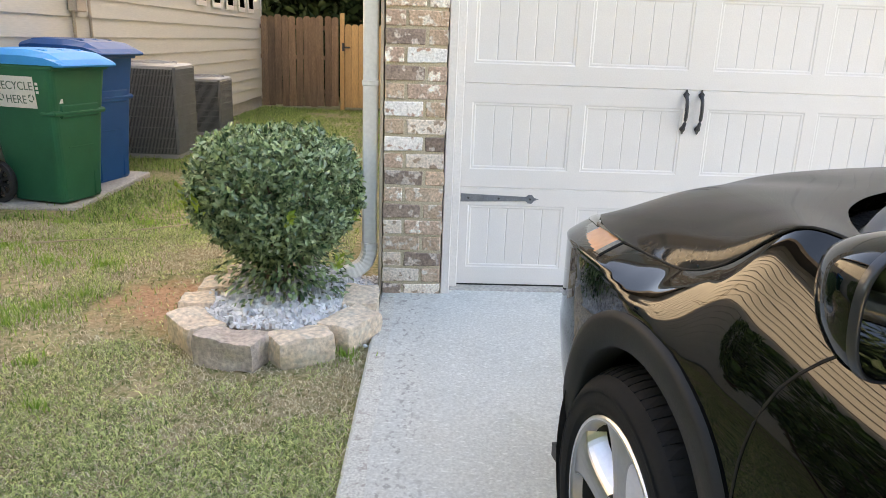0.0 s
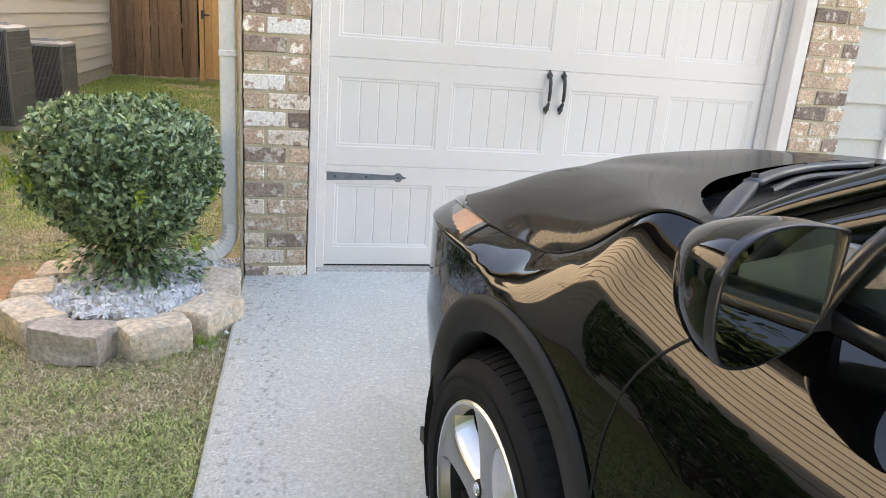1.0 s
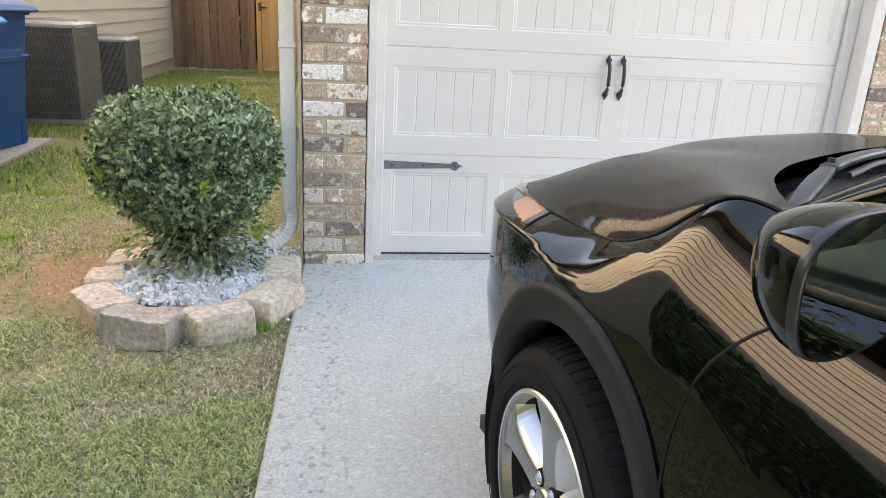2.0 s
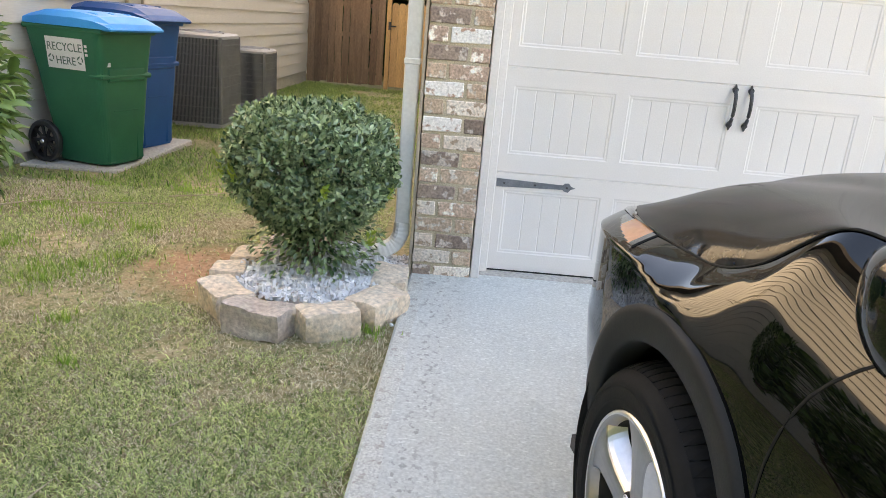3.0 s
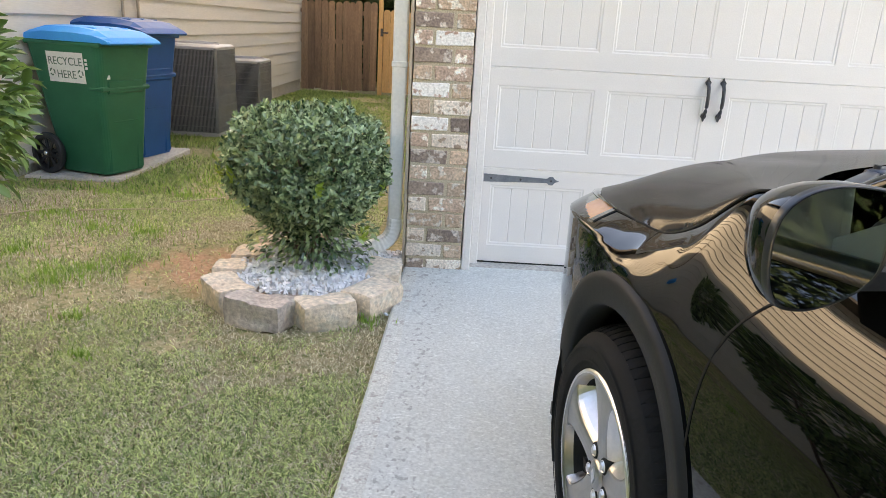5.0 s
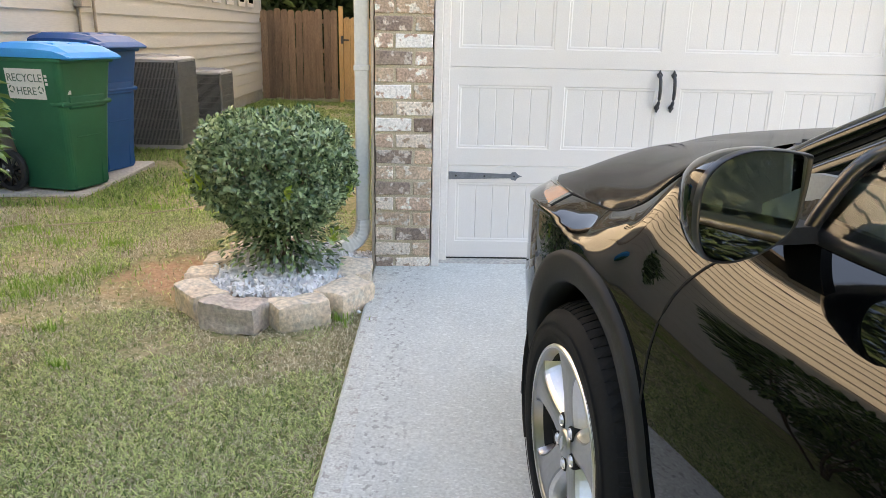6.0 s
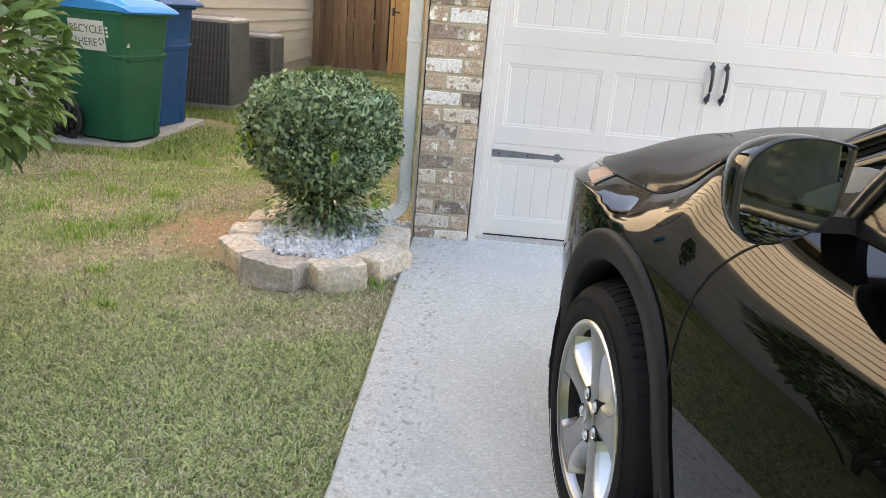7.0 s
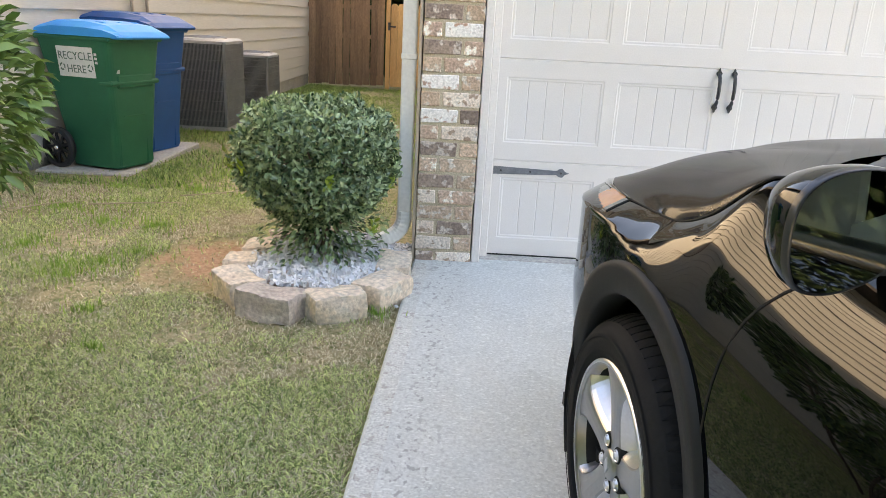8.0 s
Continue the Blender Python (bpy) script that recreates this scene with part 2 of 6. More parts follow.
M_DASH = mat("grey_dashboard", (0.30, 0.31, 0.30), (0.36, 0.37, 0.36), 0.7, scale=6, fine=200, fine_amt=0.08)
M_SHINGLE = mat("roof_shingle", (0.10, 0.09, 0.08), (0.16, 0.14, 0.13), 0.95, scale=5, fine=60, bump=0.004)
M_ASPHALT = mat("asphalt", (0.05, 0.05, 0.05), (0.07, 0.07, 0.07), 0.9, scale=3, fine=120, bump=0.004)
M_GLASS = glass_mat("car_glass", (0.62, 0.70, 0.66))
M_PANE = glass_mat("window_pane", (0.25, 0.35, 0.35))
M_LEAF = leaf_mat("holly_leaf", (0.030, 0.085, 0.034), (0.44, 0.58, 0.30), 0.18, 1.0, 0.22)
M_LEAF_YOUNG = leaf_mat("young_leaf", (0.20, 0.32, 0.03), (0.34, 0.46, 0.06), 0.4, 0.5, 0.3)
M_LEAF_LAUREL = leaf_mat("laurel_leaf", (0.06, 0.13, 0.03), (0.26, 0.38, 0.11), 0.35, 0.6, 0.3)
M_LEAF_FAR = leaf_mat("tree_leaf", (0.015, 0.035, 0.012), (0.05, 0.085, 0.03), 0.6, 0.3, 0.2)
M_GRASS = leaf_mat("grass_blade", (0.095, 0.165, 0.04), (0.86, 0.92, 0.42), 0.6, 0.3, 0.3)
M_GRASS_BACK = leaf_mat("long_grass_blade", (0.07, 0.15, 0.025), (0.44, 0.56, 0.17), 0.55, 0.3, 0.3)
M_GRASS_FRESH = leaf_mat("fresh_grass_blade", (0.18, 0.36, 0.05), (0.46, 0.62, 0.15), 0.5, 0.3, 0.3)
M_STRAW = leaf_mat("dry_grass_blade", (0.26, 0.20, 0.11), (0.98, 0.89, 0.66), 0.8, 0.2, 0.2)
M_STRAWBARK = mat("dry_twig", (0.48, 0.38, 0.26), (0.60, 0.50, 0.36), 0.85, scale=20, fine=90)
M_PEBBLE = mat("white_pebble", (0.70, 0.71, 0.73), (0.80, 0.81, 0.83), 0.8, scale=30, fine=120)
M_GRAVEL = leaf_mat("white_gravel", (0.60, 0.61, 0.63), (0.93, 0.93, 0.94), 0.85, 0.3, 0.0)


# ---- builders ----
def mesh_of(bm, name, material, smooth=False):
    me = bpy.data.meshes.new(name)
    bmesh.ops.recalc_face_normals(bm, faces=bm.faces[:])
    bm.to_mesh(me)
    bm.free()
    if material:
        me.materials.append(material)
    if smooth:
        me.polygons.foreach_set("use_smooth", [True] * len(me.polygons))
    return me


def part(name, bm, material, parent, label="", smooth=False, m=None):
    """One mesh object under a thing or under a part, in the thing's own axes."""
    ob = new(name, mesh_of(bm, name, material, smooth))
    ob.parent = parent
    if m is not None:
        ob.matrix_basis = m
    return tagged(ob, label)


def thing(name, m, label, category, group="", kind=""):
    ob = new(name)
    ob.empty_display_size = 0.1
    ob.matrix_basis = m
    return tagged(ob, label, category, group, kind)


def solo(name, bm, material, label, category, kind="", m=None, smooth=False, group=""):
    ob = new(name, mesh_of(bm, name, material, smooth))
    if m is not None:
        ob.matrix_basis = m
    return tagged(ob, label, category, group, kind)


def box(x0, x1, y0, y1, z0, z1, bevel=0.0, bm=None, seg=1):
    bm = bm or bmesh.new()
    vs = [bm.verts.new(p) for p in ((x0, y0, z0), (x1, y0, z0), (x1, y1, z0), (x0, y1, z0), (x0, y0, z1), (x1, y0, z1), (x1, y1, z1), (x0, y1, z1))]
    fs = [bm.faces.new([vs[i] for i in q]) for q in ((3, 2, 1, 0), (4, 5, 6, 7), (0, 1, 5, 4), (1, 2, 6, 5), (2, 3, 7, 6), (3, 0, 4, 7))]
    if bevel:
        es = {e for f in fs for e in f.edges}
        bmesh.ops.bevel(bm, geom=list(es), offset=bevel, segments=seg, affect="EDGES", profile=0.5)
    return bm


def loft(rings, close=True, cap=True, bm=None):
    """A skin over rings of points that all have the same count."""
    bm = bm or bmesh.new()
    vr = [[bm.verts.new(p) for p in r] for r in rings]
    k = len(vr[0])
    for a, b in zip(vr, vr[1:]):
        for i in range(k if close else k - 1):
            j = (i + 1) % k
            bm.faces.new((a[i], a[j], b[j], b[i]))
    if cap and close:
        bm.faces.new(vr[0][::-1])
        bm.faces.new(vr[-1])
    return bm


def tube(points, r, k=8, bm=None, r_end=None, cap=True):
    pts = [Vector(p) for p in points]
    rings = []
    for i, p in enumerate(pts):
        t = (pts[min(i + 1, len(pts) - 1)] - pts[max(i - 1, 0)]).normalized()
        a = t.orthogonal().normalized() if abs(t.z) > 0.95 else t.cross(Vector((0, 0, 1))).normalized()
        b = t.cross(a)
        rr = r if r_end is None else r + (r_end - r) * i / (len(pts) - 1)
        rings.append([p + a * math.cos(2 * math.pi * j / k) * rr + b * math.sin(2 * math.pi * j / k) * rr for j in range(k)])
    return loft(rings, True, cap, bm)


def prism(outline, y0, y1, bm=None):
    """An outline in x and z, drawn out along y."""
    return loft([[(x, y0, z) for x, z in outline], [(x, y1, z) for x, z in outline]], bm=bm)


def spline(keys, n):
    """n points along a smooth curve through the keys."""
    k = [Vector(p) for p in keys]
    k = [2 * k[0] - k[1]] + k + [2 * k[-1] - k[-2]]
    out = []
    for i in range(n):
        u = i / (n - 1) * (len(k) - 3)
        s = min(int(u), len(k) - 4)
        t = u - s
        a, b, c, e = k[s:s + 4]
        out.append(0.5 * ((2 * b) + (c - a) * t + (2 * a - 5 * b + 4 * c - e) * t * t + (3 * b - a - 3 * c + e) * t ** 3))
    return out


def revolve(profile, k, bm=None):
    """A profile of (radius, x) turned round the x axis."""
    bm = bm or bmesh.new()
    rings = [[(x, r * math.cos(2 * math.pi * j / k), r * math.sin(2 * math.pi * j / k)) for j in range(k)] for r, x in profile]
    return loft(rings, True, False, bm)


def ground_z(x, y):
    """The lie of the land: falling gently to the street and to the back fence."""
    z = 0.02 * max(min(y, 0.0), -12.0) - 0.0165 * min(max(y, 0.0), 14.0)
    return z + 0.012 * noise.noise(Vector((x * 0.9, y * 0.9, 0.0))) * min(1.0, max(0.0, (-0.5 - x) * 2))


EDGE_X = (-0.375, -0.026)            # the drive's edge: x at the house, and its drift a metre


def edge_x(y):
    return EDGE_X[0] - EDGE_X[1] * y if y < 0 else EDGE_X[0]


def flat_card(rng, base, way, up, length, width, fold=0.25):
    """The outline and midrib of a folded, drooping leaf."""
    side = way.cross(up).normalized()
    q = up * width * fold
    lo = base + way * length * 0.30 - up * length * 0.02
    hi = base + way * length * 0.72 - up * length * 0.09
    tip = base + way * length - up * length * 0.20
    return [base, lo + side * width * 0.46 + q, hi + side * width * 0.42 + q, tip, hi - side * width * 0.42 + q, lo - side * width * 0.46 + q, lo, hi]


def leaf_mesh(name, leaves, material):
    vs, fs = [], []
    for c in leaves:
        i = len(vs)
        vs += [tuple(p) for p in c]
        fs += [(i, i + 1, i + 6), (i + 1, i + 2, i + 7, i + 6), (i + 2, i + 3, i + 7), (i + 3, i + 4, i + 7), (i + 4, i + 5, i + 6, i + 7), (i + 5, i, i + 6)]
    me = bpy.data.meshes.new(name)
    me.from_pydata(vs, [], fs)
    me.materials.append(material)
    me.polygons.foreach_set("use_smooth", [True] * len(me.polygons))
    return me


# ---- ground, drive ----
def lawn_material():
    m = bpy.data.materials.new("lawn_soil")
    m.use_nodes = True
    n, l = m.node_tree.nodes, m.node_tree.links
    p = n["Principled BSDF"]
    p.inputs["Roughness"].default_value = 0.95
    p.inputs["Specular IOR Level"].default_value = 0.2
    tc = n.new("ShaderNodeTexCoord")
    def tex(s, d=5.0):
        t = n.new("ShaderNodeTexNoise")
        t.inputs["Scale"].default_value, t.inputs["Detail"].default_value = s, d
        l.new(tc.outputs["Object"], t.inputs["Vector"])
        return t.outputs[0]
    def rng(v, a, b):
        r = n.new("ShaderNodeMapRange")
        r.inputs["From Min"].default_value, r.inputs["From Max"].default_value = a, b
        l.new(v, r.inputs["Value"])
        return r.outputs[0]
    def mix(f, a, b):
        q = n.new("ShaderNodeMix")
        q.data_type = "RGBA"
        l.new(f, q.inputs[0])
        for s, v in ((6, a), (7, b)):
            if hasattr(v, "links"):
                l.new(v, q.inputs[s])
            else:
                q.inputs[s].default_value = (*v, 1)
        return q.outputs[2]
    col = mix(rng(tex(1.1), 0.4, 0.62), (0.27, 0.24, 0.115), (0.46, 0.37, 0.24))
    col = mix(rng(tex(26.0), 0.42, 0.66), col, (0.11, 0.14, 0.04))
    col = mix(rng(tex(90.0), 0.5, 0.75), col, (0.55, 0.45, 0.30))
    d = n.new("ShaderNodeVectorMath")
    d.operation = "DISTANCE"
    d.inputs[1].default_value = (-1.36, -0.30, -0.02)
    l.new(tc.outputs["Object"], d.inputs[0])
    wob = n.new("ShaderNodeMath")
    wob.operation = "MULTIPLY_ADD"
    wob.inputs[1].default_value = 0.6
    l.new(tex(6.0), wob.inputs[0])
    l.new(d.outputs["Value"], wob.inputs[2])
    col = mix(rng(wob.outputs[0], 0.74, 0.50), col, mix(rng(tex(40.0), 0.4, 0.6), (0.38, 0.22, 0.13), (0.52, 0.33, 0.21)))
    l.new(col, p.inputs["Base Color"])
    bp = n.new("ShaderNodeBump")
    bp.inputs["Strength"].default_value, bp.inputs["Distance"].default_value = 0.7, 0.012
    l.new(tex(60.0), bp.inputs["Height"])
    l.new(bp.outputs[0], p.inputs["Normal"])
    return m


def build_ground():
    xs = [-400, -120, -40, -15] + list(np.arange(-8.0, -0.42, 0.25)) + [-0.42, 4, 15, 40, 120, 400]
    ys = [-400, -120, -40, -16, -12, -8, -6, -5] + list(np.arange(-4.5, 14.1, 0.25)) + [18, 40, 120, 400]
    bm = bmesh.new()
    g = [[bm.verts.new((x, y, ground_z(x, y) - (0.03 if x > -0.43 else 0.022))) for x in xs] for y in ys]
    for a, b in zip(g, g[1:]):
        for i in range(len(xs) - 1):
            bm.faces.new((a[i], a[i + 1], b[i + 1], b[i]))
    solo("ground", bm, lawn_material(), "patchy lawn and bare soil between the houses", "ground", "structure", smooth=True)


def build_drive():
    drive = thing("driveway", pose(0, 0, 0), "pale broom-finished concrete driveway in front of the garage", "driveway", kind="structure")
    ys = [-12.0, -8.0, -4.6, 0.06]
    for y0, y1 in zip(ys, ys[1:]):
        gap = 0.0025 if y1 < 0 else 0.0
        ring = []
        for y in (y0 + gap, y1 - gap):
            z = ground_z(0, y) if y < 0 else 0.0
            x = edge_x(y)
            ring.append([(x + 0.004, y, z - 0.14), (x, y, z - 0.012), (x + 0.012, y, z), (5.6, y, z), (5.6, y, z - 0.14)])
        part("slab", loft(ring), M_CONC, drive)
    bm = bmesh.new()                                     # rougher strip along the edge of the slab
    ring = []
    for y in np.arange(-5.0, -0.13, 0.2):
        x, z = edge_x(y), ground_z(0, y)
        ring.append([(x + 0.014, y, z + 0.0005), (x + 0.05, y, z + 0.002), (x + 0.082 + 0.006 * math.sin(y * 9), y, z + 0.0006)])
    loft(ring, close=False, cap=False, bm=bm)
    solo("trim_drive_edge", bm, M_CONC_EDGE, "worn pitted strip along the driveway's edge", "driveway edge", "structure", smooth=True)
    bm = box(-0.02, 2.47, -0.075, 0.12, -0.05, 0.004, 0.006)
    solo("trim_sill", bm, M_FOUND, "blue-grey concrete threshold under the garage door", "threshold", "structure")


build_ground()
build_drive()


# ---- garage front ----
DOOR_X0, DOOR_X1, SEC = 0.018, 2.42, 0.533
COLS = [(0.088, 0.558), (0.664, 1.134), (1.300, 1.770), (1.876, 2.346)]


def build_section(z0, z1, parent):
    """A stamped door section: flat skin with four sunk, grooved fields."""
    bm = bmesh.new()
    bot, top = z0 + 0.116, z0 + 0.42
    sl, dep = 0.02, 0.0065
    cuts_z = [z0 + 0.003, bot - sl, bot, top, top + sl, z1 - 0.003]
    def quad(a, b, c, e):
        bm.faces.new([bm.verts.new(p) for p in (a, b, c, e)])
    xs = [DOOR_X0]
    for a, b in COLS:
        xs += [a - sl, b + sl]
    xs.append(DOOR_X1)
    for i in range(0, len(xs), 2):                      # stiles
        quad((xs[i], 0, cuts_z[0]), (xs[i + 1], 0, cuts_z[0]), (xs[i + 1], 0, cuts_z[5]), (xs[i], 0, cuts_z[5]))
    for a, b in COLS:
        o = (a - sl, b + sl)
        quad((o[0], 0, cuts_z[0]), (o[1], 0, cuts_z[0]), (o[1], 0, cuts_z[1]), (o[0], 0, cuts_z[1]))
        quad((o[0], 0, cuts_z[4]), (o[1], 0, cuts_z[4]), (o[1], 0, cuts_z[5]), (o[0], 0, cuts_z[5]))
        m = 0.006                                       # groove at the rim, then the slope down to the field
        r0 = [(o[0], 0, bot - sl), (o[1], 0, bot - sl), (o[1], 0, top + sl), (o[0], 0, top + sl)]
        r1 = [(o[0] + m, dep * 0.55, bot - sl + m), (o[1] - m, dep * 0.55, bot - sl + m), (o[1] - m, dep * 0.55, top + sl - m), (o[0] + m, dep * 0.55, top + sl - m)]
        r2 = [(a - m, dep * 0.5, bot - m), (b + m, dep * 0.5, bot - m), (b + m, dep * 0.5, top + m), (a - m, dep * 0.5, top + m)]
        r3 = [(a, dep, bot), (b, dep, bot), (b, dep, top), (a, dep, top)]
        for p, q in ((r0, r1), (r1, r2), (r2, r3)):
            for i in range(4):
                j = (i + 1) % 4
                quad(p[i], p[j], q[j], q[i])
        n, g = 5, 0.004
        step = (b - a) / n
        x = a
        for k in range(n):
            e0 = x + (g if k else 0)
            e1 = x + step - (g if k < n - 1 else 0)
            quad((e0, dep, bot), (e1, dep, bot), (e1, dep, top), (e0, dep, top))
            if k < n - 1:
                c = x + step
                quad((e1, dep, bot), (c, dep + 0.0035, bot), (c, dep + 0.0035, top), (e1, dep, top))
                quad((c, dep + 0.0035, bot), (c + g, dep, bot), (c + g, dep, top), (c, dep + 0.0035, top))
            x += step
    quad((DOOR_X0, 0, cuts_z[5]), (DOOR_X1, 0, cuts_z[5]), (DOOR_X1, 0.006, z1), (DOOR_X0, 0.006, z1))
    quad((DOOR_X0, 0.006, z0), (DOOR_X1, 0.006, z0), (DOOR_X1, 0, cuts_z[0]), (DOOR_X0, 0, cuts_z[0]))
    bmesh.ops.remove_doubles(bm, verts=bm.verts[:], dist=0.0004)
    part("section", bm, M_DOOR, parent)
    return box(DOOR_X0, DOOR_X1, 0.014, 0.05, z0, z1)


def handle_mesh():
    bm = bmesh.new()
    arc = spline([(0, -0.008, -0.085), (0, -0.030, -0.055), (0, -0.038, 0.0), (0, -0.030, 0.055), (0, -0.008, 0.085)], 13)
    tube(arc, 0.0095, 8, bm)
    for s in (-1, 1):
        out = [(0.0, 0.065), (0.013, 0.080), (0.015, 0.090), (0.006, 0.100), (0.004, 0.108), (0.0, 0.114), (-0.004, 0.108), (-0.006, 0.100), (-0.015, 0.090), (-0.013, 0.080)]
        prism([(x, s * z) for x, z in out], -0.009, 0.0, bm)
        tube([(0, -0.014, s * 0.088), (0, -0.008, s * 0.088)], 0.004, 6, bm)
    return bm


def build_garage_door():
    door = thing("garage_door", pose(0, 0, 0), "closed white stamped-steel garage door with grooved panels", "garage door", kind="structure")
    for i in range(4):
        core = build_section(i * SEC + 0.012, (i + 1) * SEC + 0.012, door)
        part("section_core", core, M_DOOR, door)
    part("bottom_seal", box(DOOR_X0, DOOR_X1, 0.004, 0.045, 0.002, 0.014, 0.003), M_BLACK, door, "dark rubber bottom seal")
    for x in (1.157, 1.235):
        part("handle", handle_mesh(), M_IRON, door, "black wrought-iron pull handle", smooth=False, m=pose(x, 0, 0.968))
    for x, s in ((0.028, 1), (2.410, -1)):
        bm = bmesh.new()
        out = [(0, -0.022), (0.33, -0.012), (0.345, -0.012), (0.355, -0.022), (0.375, -0.024), (0.388, -0.008), (0.412, 0.0), (0.388, 0.008), (0.375, 0.024), (0.355, 0.022), (0.345, 0.012), (0.33, 0.012), (0, 0.022)]
        prism([(s * a, b) for a, b in out], -0.004, 0.0, bm)
        strap = part("strap_hinge", bm, M_HINGE, door, "grey decorative strap hinge", m=pose(x, 0, 0.489))
        for bx in (0.04, 0.20, 0.366):
            part("bolt", tube([(s * bx, -0.008, 0), (s * bx, -0.0035, 0)], 0.006, 8), M_IRON, strap)


build_garage_door()
PIL = [(-0.374, -0.068), (2.545, 2.805)]
PIL_Y, COURSE, PIL_Z = -0.134, 0.0853, -0.03


def build_trim():
    for name, x0, x1 in (("trim_jamb_left", PIL[0][1] + 0.002, -0.022), ("trim_jamb_right", 2.478, PIL[1][0] - 0.002)):
        solo(name, box(x0, x1, -0.128, 0.10, -0.02, 2.32, 0.004), M_TRIM, "white painted door jamb beside the garage door", "door jamb", "structure")
    for name, x0, x1 in (("trim_stop_left", -0.020, 0.022), ("trim_stop_right", 2.416, 2.476)):
        solo(name, box(x0, x1, -0.03, -0.004, -0.005, 2.2, 0.004), M_TRIM, "white weather stop against the garage door", "door stop", "structure")
    solo("trim_head", box(-0.02, 2.476, -0.03, 0.10, 2.146, 2.24, 0.004), M_TRIM, "white head trim over the garage door", "door head", "structure")
    solo("trim_corner_left", box(-0.393, -0.377, -0.128, 0.06, -0.03, 2.9, 0.003), M_TAN, "tan corner strip beside the brick pier", "corner trim", "structure")
    solo("trim_corner_right", box(2.808, 2.830, -0.122, 0.02, -0.03, 2.9, 0.004), M_TRIM, "white corner board beside the brick pier", "corner trim", "structure")
    solo("trim_entry", box(3.19, 3.34, -0.122, 0.02, -0.03, 2.9, 0.004), M_TRIM, "white casing board beside the siding", "corner trim", "structure")


build_trim()


def build_house():
    house = thing("house", pose(0, 0, 0), "house with brick piers and garage, unseen upper storey added for shade", "house", kind="structure")
    # Upper walls, far end and roof: unseen, added to keep the sun off.
    part("wall_front", box(-0.36, 9.0, 0.0, 0.18, 2.30, 5.6), M_SIDING_GREY, house)
    part("wall_side", box(-0.372, -0.22, 0.19, 16.0, -0.35, 5.6), M_SIDING_GREY, house)
    part("wall_right", box(3.345, 9.0, 0.0, 0.18, -0.3, 2.298), M_SIDING_GREY, house)
    part("wall_back", box(-0.2, 9.0, 15.8, 16.0, -0.4, 5.6), M_SIDING_GREY, house)
    part("wall_far_side", box(8.85, 9.05, 0.19, 15.79, -0.4, 5.6), M_SIDING_GREY, house)
    part("garage_floor", box(-0.2, 3.3, 0.13, 6.0, -0.2, -0.01), M_CONC, house)
    bm = bmesh.new()
    loft([[(-0.75, -0.45, 5.6), (9.4, -0.45, 5.6), (9.4, 16.4, 5.6), (-0.75, 16.4, 5.6)], [(-0.75, -0.45, 5.75), (9.4, -0.45, 5.75), (9.4, 16.4, 5.75), (-0.75, 16.4, 5.75)], [(3.3, 4.2, 7.6), (5.4, 4.2, 7.6), (5.4, 11.6, 7.6), (3.3, 11.6, 7.6)]], bm=bm)
    part("roof", bm, M_SHINGLE, house)
    for i in range(11):                                  # lap boards of the short wall beside the pier
        z = 0.02 + i * 0.2
        bm = bmesh.new()
        loft([[(2.832, -0.098, z), (2.832, -0.078, z + 0.205), (2.832, -0.06, z + 0.205), (2.832, -0.06, z)], [(3.188, -0.098, z), (3.188, -0.078, z + 0.205), (3.188, -0.06, z + 0.205), (3.188, -0.06, z)]], bm=bm)
        part("siding_board", bm, M_SIDING_GREY, house)
    part("wall_stub", box(2.808, 3.343, -0.056, -0.004, -0.03, 2.298), M_SIDING_GREY, house)


build_house()


def build_downspout():
    d = thing("downspout", pose(-0.443, -0.07, 0), "pale rectangular metal downspout with a ribbed elbow", "downspout")
    part("pipe", box(-0.037, 0.037, -0.028, 0.028, 0.245, 5.4, 0.008, seg=2), M_GUTTER, d)
    rings = []
    path = spline([(0, 0, 0.25), (-0.004, -0.004, 0.19), (-0.03, -0.012, 0.135), (-0.075, -0.03, 0.105), (-0.135, -0.052, 0.085)], 22)
    for i, p in enumerate(path):
        t = (path[min(i + 1, 21)] - path[max(i - 1, 0)]).normalized()
        side = Vector((-0.35, 0.93, 0)).normalized()
        up = t.cross(side).normalized()
        g = 1.0 + (0.05 if i % 2 else 0.0)
        rings.append([p + side * a * 0.030 * g + up * b * 0.037 * g for a, b in ((-1, -0.7), (-0.7, -1), (0.7, -1), (1, -0.7), (1, 0.7), (0.7, 1), (-0.7, 1), (-1, 0.7))])
    part("elbow", loft(rings), M_GUTTER, d, "ribbed elbow turned out over the gravel")
    for z in (1.05, 3.2):
        part("strap", box(-0.041, 0.041, -0.032, 0.032, z, z + 0.03, 0.004), M_GUTTER, d)
    tw = tube(spline([(-0.04, -0.03, 0.395), (-0.048, -0.04, 0.405), (-0.050, -0.04, 0.43), (-0.04, -0.03, 0.44)], 8), 0.004, 5)
    part("wire_tie", tw, M_BLACK, d)


build_downspout()


# ---- neighbour's house ----
NX = -3.55


